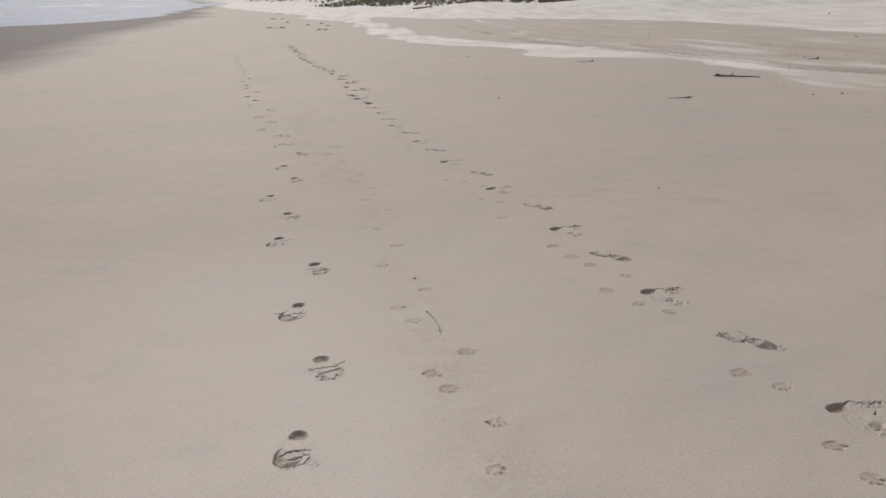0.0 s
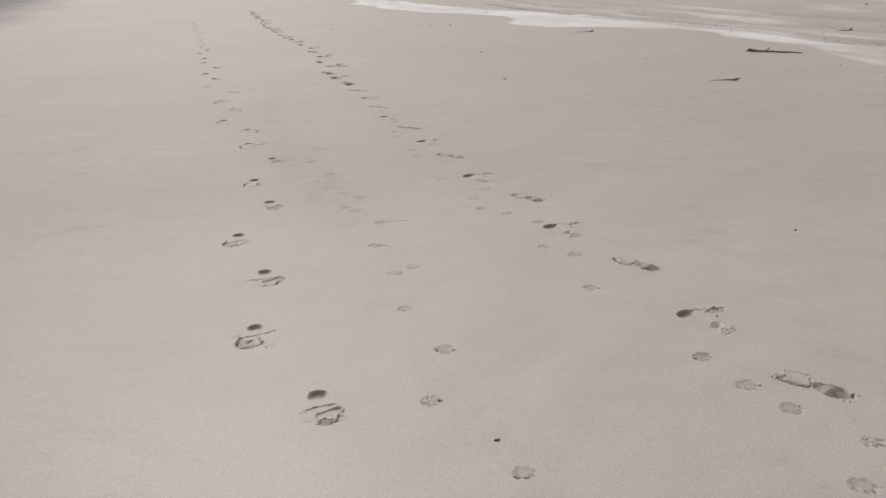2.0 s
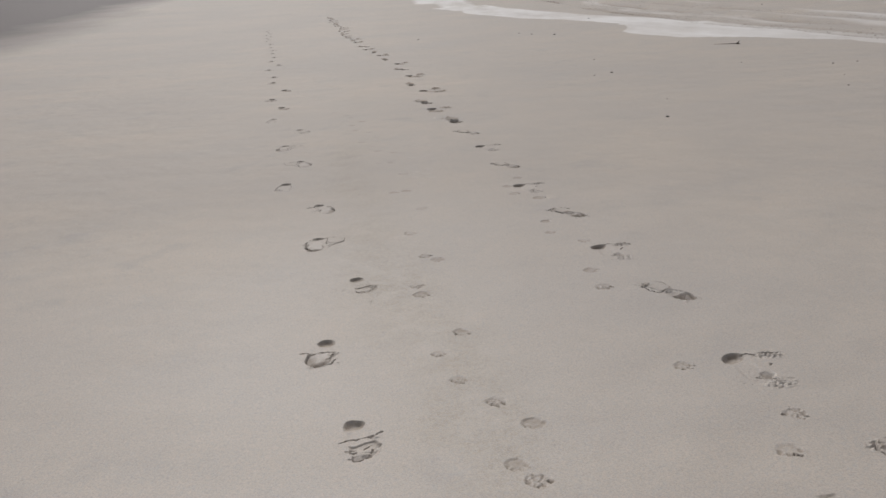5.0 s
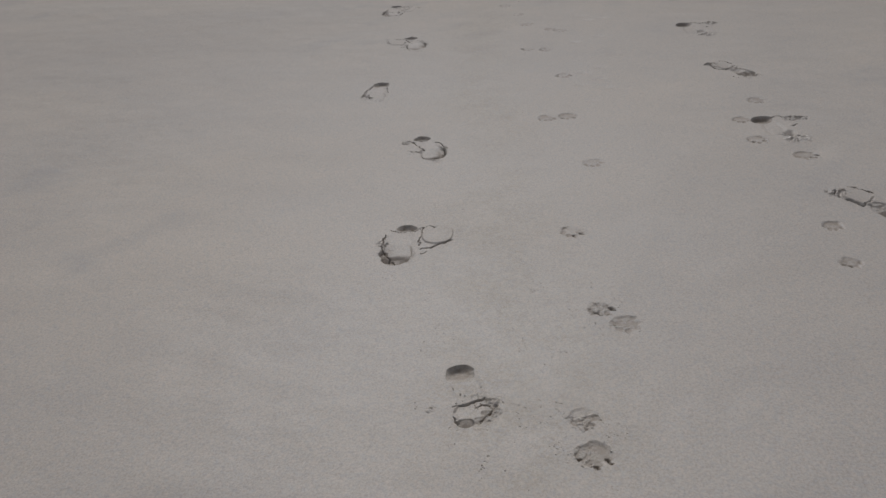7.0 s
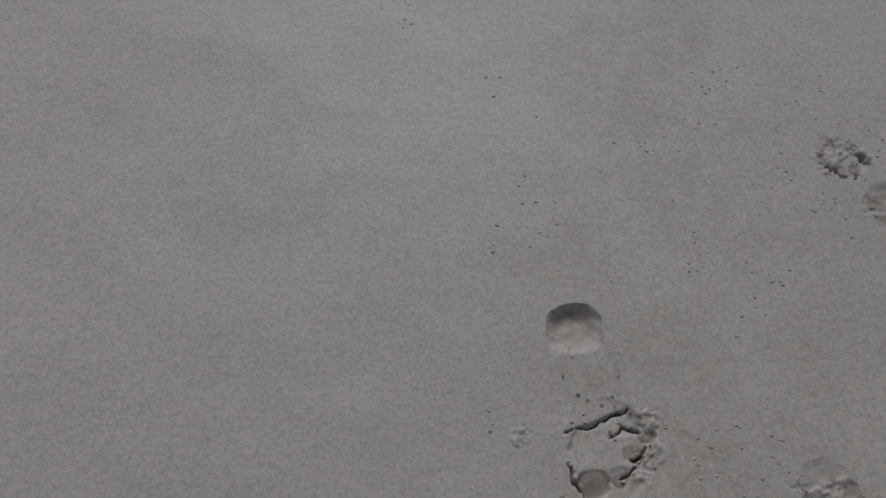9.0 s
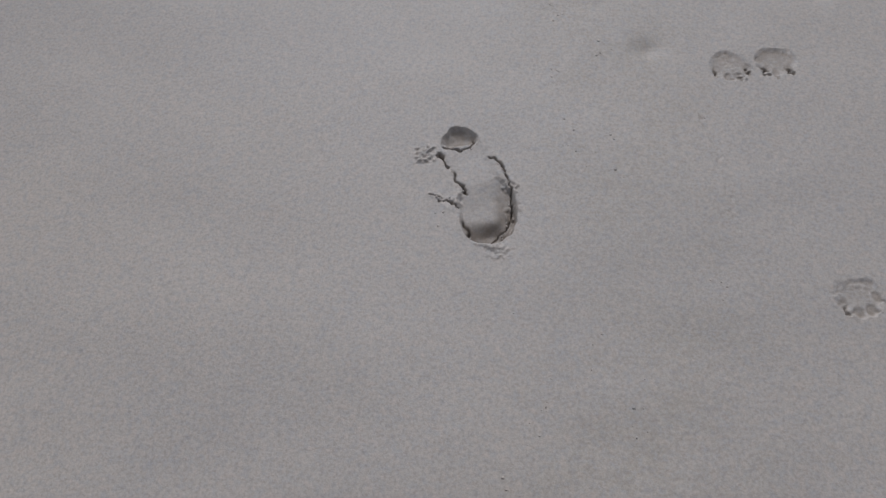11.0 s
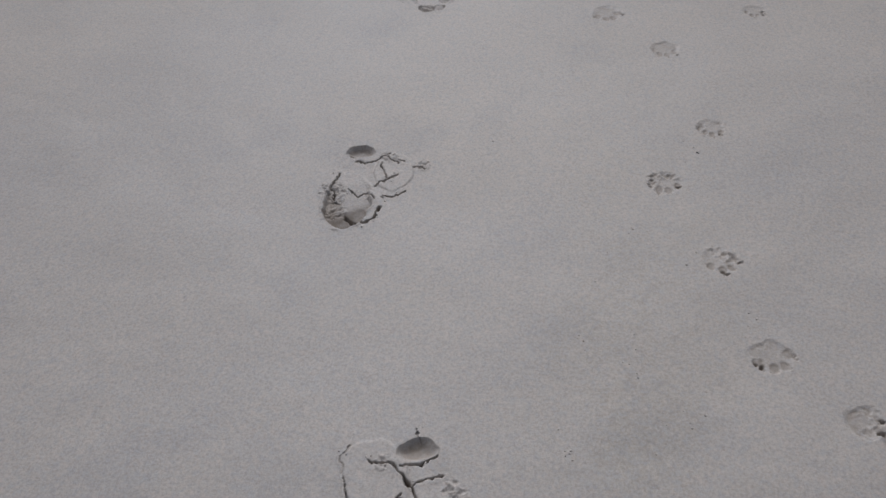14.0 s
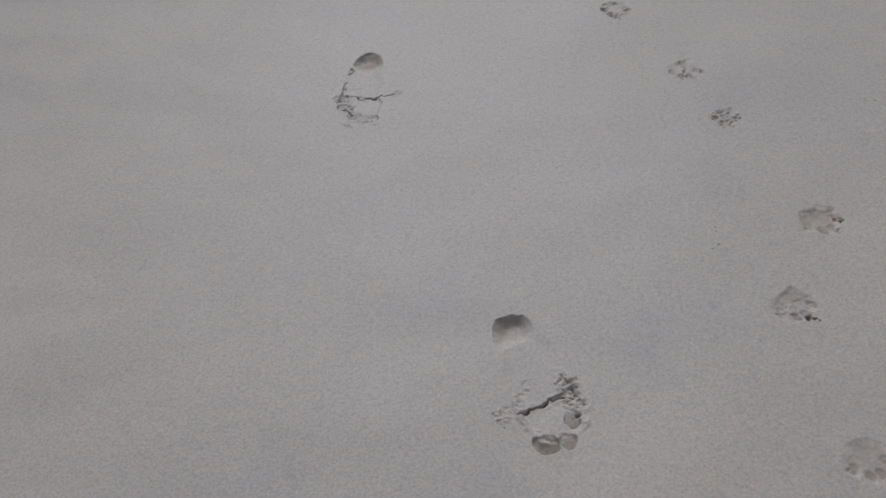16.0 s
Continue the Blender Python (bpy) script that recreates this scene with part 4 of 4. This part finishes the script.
scatter([(0.10, 8.55, 0.12, 0.25, 260), (0.02, 8.95, 0.10, 0.20, 160), (-0.18, 9.9, 0.10, 0.5, 120), (-0.25, 10.9, 0.10, 0.35, 160), (-0.32, 12.0, 0.08, 0.3, 90), (0.95, 2.55, 0.10, 0.25, 160), (0.80, 3.4, 0.10, 0.3, 100), (-0.35, 5.6, 0.25, 0.30, 130), (0.55, 6.3, 0.12, 0.5, 110), (-0.1, 13.0, 0.5, 0.8, 200), (1.4, 4.8, 0.4, 1.2, 200)], 3)


# ---------------------------------------------------------------- sea
def sea():
    xs = -np.array(sorted(set(np.round(np.concatenate([np.arange(9.0, 45.0, 0.5), np.array(spread(45.0, 2600, 0.8, 1.12, 1))]), 3))))[::-1]
    ys = np.array(sorted(set(np.round(np.concatenate([np.array(spread(20, 500, 2, 1.3, -1)), np.arange(20, 130, 0.7), np.array(spread(130, 2600, 1.2, 1.08, 1))]), 3))))
    X, Y = np.meshgrid(xs, ys, indexing="ij")
    out = np.clip((-X - 30.0) / 40.0, 0, 1.0)
    roll = np.sin(X * 0.42 + 4 * value_noise(X * 0.03, Y * 0.02, 51)) * 0.10 + np.maximum(0, np.sin(X * 0.11 + 5 * value_noise(X * 0.01, Y * 0.012, 52))) ** 6 * 0.9
    Z = SEA_LEVEL + out * roll + 0.02 * (value_noise(X * 0.5, Y * 0.3, 53) - 0.5)
    s = Sheet()
    s.patch(X, Y, Z)
    me, _ = s.mesh("water")
    me.materials.clear()
    me.materials.append(SEA)
    return tagged(new("water", me), "grey-blue shallow sea with white foam over wet sand", "sea", kind="structure")


sea()


def foam_line(x0, y0, length, width, seed, height=0.02):
    """A long ragged tongue of foam lying on the water's edge."""
    r = random.Random(seed)
    n = 60
    verts, faces = [], []
    for i in range(n + 1):
        f = i / n
        y = y0 + length * f
        w = width * (math.sin(math.pi * min(1, max(0, f))) ** 0.5 + 0.05) * (0.5 + float(value_noise(f * 11, seed * 1.7, 61)))
        xc = x0 + 3.0 * (float(value_noise(f * 5, seed * 2.3, 62)) - 0.5) + 0.8 * (float(value_noise(f * 17, seed, 63)) - 0.5)
        for k, (q, h) in enumerate(((-0.5, 0.0), (-0.42, 1.0), (0.0, 0.8), (0.42, 1.0), (0.5, 0.0))):
            x = xc + q * w
            verts.append((x, y, max(SEA_LEVEL, float(land(x, y))) + 0.004 + h * height))
        if i:
            b = 5 * i
            for k in range(4):
                faces.append((b - 5 + k, b + k, b + k + 1, b - 4 + k))
    return tagged(mesh_object("foam_line", verts, faces, FOAM), "white line of sea foam at the water's edge", "foam", "lines of sea foam")


for k, (x0, y0, ln, w) in enumerate(((-78, 150, 220, 4.0), (-110, 190, 400, 7.0))):
    foam_line(x0, y0, ln, w, k)


# ---------------------------------------------------------------- dune grass
def dune_grass(name, count, seed, near, label):
    r = random.Random(seed)
    verts, faces = [], []
    made = 0
    while made < count:
        y = r.uniform(30, 190) if near else r.uniform(120, 620)
        d = r.uniform(28.0 if y < 58 else (15.0 if y < 80 else 8.5), 32) if near else r.uniform(13, 60)
        x = float(dune_foot(y)) + d / 0.72
        if near and r.random() > 0.40 + 0.60 * float(rise(9, 14, d)):
            continue
        z = float(land(x, y)) - 0.03
        made += 1
        big = 1.0 if near else r.uniform(1.0, 1.9)
        for _ in range(12 if near else 9):
            q = r.uniform(0, 6.283)
            h, lean, wd = big * r.uniform(0.30, 0.75), big * r.uniform(0.15, 0.55), big * 0.035
            bx, by = x + big * r.gauss(0, 0.12), y + big * r.gauss(0, 0.12)
            px, py = -math.sin(q) * wd, math.cos(q) * wd
            b = len(verts)
            for f, k in ((0, 1.0), (0.55, 0.8), (1.0, 0.12)):
                cx, cy, cz = bx + math.cos(q) * lean * f * f, by + math.sin(q) * lean * f * f, z + h * (f - 0.25 * f * f)
                verts += [(cx - px * k, cy - py * k, cz), (cx + px * k, cy + py * k, cz)]
            faces += [(b, b + 1, b + 3, b + 2), (b + 2, b + 3, b + 5, b + 4)]
    return tagged(mesh_object(name, verts, faces, GRASS if near else SCRUB), label, "grass", kind="stuff")


dune_grass("dune_grass", 8500, 11, True, "olive-brown marram grass along the dune top")
dune_grass("far_scrub", 4200, 12, False, "dark far scrub on the distant dunes")


# ---------------------------------------------------------------- driftwood, weed, pebbles, shells
def tube(name, pts, radii, material, seed, sides=9):
    """A rough tapered stick along pts."""
    r = random.Random(seed)
    pts = [Vector(p) for p in pts]
    verts, faces = [], []
    for i, (p, rad) in enumerate(zip(pts, radii)):
        d = (pts[min(i + 1, len(pts) - 1)] - pts[max(i - 1, 0)]).normalized()
        a = d.cross(Vector((0.12, 0.2, 1))).normalized()
        b = d.cross(a)
        for k in range(sides):
            q = 2 * math.pi * k / sides
            w = rad * (1 + r.uniform(-0.18, 0.18))
            verts.append(p + a * math.cos(q) * w + b * math.sin(q) * w)
        if i:
            o = sides * (i - 1)
            for k in range(sides):
                k2 = (k + 1) % sides
                faces.append((o + k, o + k2, o + sides + k2, o + sides + k))
    faces.append(tuple(range(sides))[::-1])
    faces.append(tuple(range(len(verts) - sides, len(verts))))
    return mesh_object(name, verts, faces, material)


def wander(p, q, n, wob, seed):
    r = random.Random(seed)
    out = []
    for i in range(n + 1):
        f = i / n
        m = math.sin(math.pi * f)
        out.append(tuple(p[k] + (q[k] - p[k]) * f + (r.uniform(-wob, wob) * m if k < 2 else r.uniform(0, wob) * 0.4 * m) for k in range(3)))
    return out


def base_empty(name, x, y):
    ob = new(name)
    ob.empty_display_size = 0.1
    ob.location = (x, y, float(land(x, y)))
    return ob


def adopt(part, parent):
    """Makes part, built in world places, a part of parent."""
    part.data.transform(Matrix.Translation(-parent.location))
    return under(part, parent)


def washed_up_branch():
    """A bare dark branch with a broken, knotted root end."""
    a, b = (6.17, 13.70), (6.60, 13.12)
    ob = base_empty("driftwood_branch", *a)
    za, zb = float(land(*a)), float(land(*b))
    pts = wander((a[0], a[1], za + 0.019), (b[0], b[1], zb + 0.006), 14, 0.018, 5)
    adopt(tube("stem", pts, [0.014 - 0.008 * i / 14 for i in range(15)], DRIFTWOOD, 5), ob)
    r = random.Random(8)
    for i in range(7):
        q = r.uniform(0, 6.28)
        p0 = (a[0] + r.uniform(-0.03, 0.06), a[1] + r.uniform(-0.05, 0.05), za + 0.03)
        ln = r.uniform(0.03, 0.08)
        p1 = (p0[0] - abs(math.cos(q)) * ln, p0[1] + math.sin(q) * ln * 0.7, za + r.uniform(0.006, 0.05))
        adopt(tube("root", wander(p0, p1, 5, 0.012, i), [0.013, 0.012, 0.010, 0.008, 0.006, 0.003], DRIFTWOOD, i, 7), ob)
    for f in (0.3,):
        p0 = pts[int(f * 14)]
        adopt(tube("twig", wander(p0, (p0[0] + 0.05, p0[1] - 0.02, p0[2] + 0.05), 4, 0.006, int(f * 50)), [0.009, 0.008, 0.006, 0.005, 0.003], DRIFTWOOD, 3, 6), ob)
    return tagged(ob, "dark bare driftwood branch with a knotted root end lying on sand", "driftwood")


def washed_up_twig(x0, y0, x1, y1, seed):
    """A thin twig with a forked clump at its thick end."""
    ob = base_empty("driftwood_twig", x1, y1)
    z0, z1 = float(land(x0, y0)), float(land(x1, y1))
    adopt(tube("stem", wander((x0, y0, z0 + 0.004), (x1, y1, z1 + 0.010), 9, 0.012, seed), [0.002 + 0.005 * i / 9 for i in range(10)], DRIFTWOOD, seed, 7), ob)
    r = random.Random(seed)
    for i in range(4):
        q = r.uniform(-1.4, 1.6)
        p1 = (x1 + math.cos(q) * r.uniform(0.03, 0.07), y1 + math.sin(q) * r.uniform(0.03, 0.07), z1 + r.uniform(0.004, 0.055))
        adopt(tube("fork", wander((x1, y1, z1 + 0.010), p1, 4, 0.006, i + seed), [0.012, 0.010, 0.008, 0.006, 0.004], DRIFTWOOD, i + seed, 7), ob)
    return tagged(ob, "small dark forked twig lying on smooth sand", "driftwood")


washed_up_branch()
washed_up_twig(4.50, 11.23, 4.72, 11.10, 21)
washed_up_twig(5.2, 19.3, 5.5, 19.1, 31)
washed_up_twig(8.62, 15.75, 8.78, 15.62, 41)


def beached_log(x0, y0, x1, y1, rad):
    ob = base_empty("driftwood_log", (x0 + x1) / 2, (y0 + y1) / 2)
    pts = wander((x0, y0, float(land(x0, y0)) + rad * 0.8), (x1, y1, float(land(x1, y1)) + rad * 0.7), 12, 0.05, 77)
    adopt(tube("trunk", pts, [rad * (1.15 - 0.35 * i / 12) for i in range(13)], PALE_WOOD, 77, 12), ob)
    for i in (4, 8):
        p = pts[i]
        adopt(tube("branch_stub", wander((p[0], p[1], p[2]), (p[0] + 0.1, p[1] - 0.2, p[2] + rad * 2.0), 4, 0.02, i), [rad * 0.4, rad * 0.36, rad * 0.3, rad * 0.26, rad * 0.2], PALE_WOOD, i, 8), ob)
    return tagged(ob, "weathered grey driftwood log on the pale dune face", "driftwood")


beached_log(6.27, 104.9, 8.33, 103.3, 0.09)


def weed_clump(x, y, size, seed):
    """A heap of tangled weed: a lumpy mound with stalks poking out."""
    r = random.Random(seed)
    ob = base_empty("seaweed_clump", x, y)
    z = ob.location.z
    places = [(x + r.gauss(0, size * 0.38), y + r.gauss(0, size * 0.25), z + r.uniform(0.0, size * 0.16)) for _ in range(16)]
    adopt(lumps_mesh("heap", places, [size * r.uniform(0.12, 0.26) for _ in places], WEED, r, 0.6), ob)
    for i in range(4):
        q = r.uniform(0, 6.28)
        p1 = (x + math.cos(q) * size * 0.7, y + math.sin(q) * size * 0.5, z + r.uniform(0.01, size * 0.25))
        adopt(tube("stalk", wander((x, y, z + size * 0.1), p1, 5, size * 0.06, seed + i), [size * 0.035] * 4 + [size * 0.025, size * 0.015], WEED, i, 6), ob)
    return tagged(ob, "dark tangled clump of seaweed stranded on the sand", "seaweed", "clumps of seaweed on the beach")


for i, (x, y, size) in enumerate(((-7.31, 75.0, 0.55), (-6.55, 73.2, 0.30), (-6.07, 73.5, 0.55), (-10.7, 111.6, 0.6), (-9.41, 110.2, 0.6), (-7.24, 92.4, 0.45), (-13.4, 151.0, 0.9), (-4.33, 78.5, 0.5), (-3.26, 81.7, 0.45), (-2.62, 64.4, 0.5), (-2.14, 63.5, 0.35), (-2.37, 73.2, 0.4), (5.26, 29.6, 0.08))):
    weed_clump(x, y, size * 0.5, 300 + i)


def pebble(x, y, size, seed, shell=False):
    r = random.Random(seed)
    bm = bmesh.new()
    bmesh.ops.create_icosphere(bm, subdivisions=2, radius=1.0)
    s = Vector((r.uniform(0.8, 1.5), r.uniform(0.7, 1.1), r.uniform(0.45, 0.7) if not shell else 0.3))
    for v in bm.verts:
        n = noise.noise(v.co * 1.4 + Vector((seed, 0, 0)))
        v.co = Vector((v.co.x * s.x, v.co.y * s.y, max(v.co.z, -0.5) * s.z)) * size * (1 + 0.22 * n)
        if shell:
            v.co.z += size * 0.05 * math.sin(14 * math.atan2(v.co.y, v.co.x))
    me = bpy.data.meshes.new("pebble")
    bm.to_mesh(me)
    bm.free()
    me.materials.append(SHELL if shell else STONE)
    me.polygons.foreach_set("use_smooth", [True] * len(me.polygons))
    ob = new("seashell" if shell else "pebble", me)
    ob.location = (x, y, float(land(x, y)) + size * s.z * 0.32)
    ob.rotation_euler.z = r.uniform(0, 6.28)
    if shell:
        return tagged(ob, "small white broken seashell on damp sand", "seashell", "shells on the beach")
    return tagged(ob, "small dark pebble half sunk in damp sand", "pebble", "dark pebbles on the beach")


SHELL = plain_material("seashell", (0.62, 0.58, 0.52), (0.80, 0.77, 0.72), 60.0, 0.45, 0.001)
PEBBLES = [(2.50, 12.68, 0.022), (2.85, 16.4, 0.026), (3.0, 18.2, 0.02), (2.58, 16.2, 0.018), (0.47, 25.7, 0.03), (2.78, 25.4, 0.028), (2.99, 24.8, 0.026), (3.4, 24.2, 0.03), (4.6, 16.5, 0.02), (5.45, 15.7, 0.028), (4.7, 13.8, 0.018), (5.05, 14.6, 0.02),
           (2.81, 13.75, 0.014), (2.61, 5.89, 0.012), (5.77, 15.73, 0.024), (6.29, 11.69, 0.02), (6.43, 10.44, 0.03), (6.11, 10.53, 0.022), (7.4, 17.0, 0.03), (9.44, 15.8, 0.035), (13.7, 23.0, 0.05), (23.6, 43.0, 0.12), (10.4, 30.4, 0.05), (0.81, 4.25, 0.010), (-0.03, 4.10, 0.006), (-4.04, 13.9, 0.016), (-0.16, 12.62, 0.004)]
for i, (x, y, size) in enumerate(PEBBLES):
    pebble(x, y, size * (0.7 if x < 4 else 0.5), 500 + i)
for i, (x, y) in enumerate(((4.42, 10.47), (5.03, 9.92), (0.43, 13.61))):
    pebble(x, y, 0.022 if i < 2 else 0.012, 600 + i, True)


# ---------------------------------------------------------------- fine tide wrack along the ruts of the upper beach
def tide_wrack():
    r = random.Random(91)
    places, sizes = [], []
    while len(places) < 6000:
        y = r.uniform(8, 44)
        line, spread_x = r.choice(((0.0, 0.06), (0.0, 0.06), (0.0, 0.07), (0.06, 0.12), (1.25, 0.10), (2.6, 0.12), (0.7, 0.6)))
        if value_noise(np.array(y * 0.45 + line * 7), np.array(line), 44) < 0.42:
            continue
        x = float(wrack_line(y)) + line + r.gauss(0, spread_x)
        s = r.choice((0.003, 0.004, 0.006, 0.008, 0.012))
        places.append((x, y, float(land(x, y)) + s * 0.15))
        sizes.append(s)
    return tagged(lumps_mesh("tide_wrack", places, sizes, WRACK, r, 0.4), "thin brown line of dried tide wrack on pale sand", "seaweed", kind="stuff")


WRACK = plain_material("dried_wrack", (0.13, 0.105, 0.08), (0.28, 0.235, 0.18), 20.0, 0.85, 0.003)
tide_wrack()
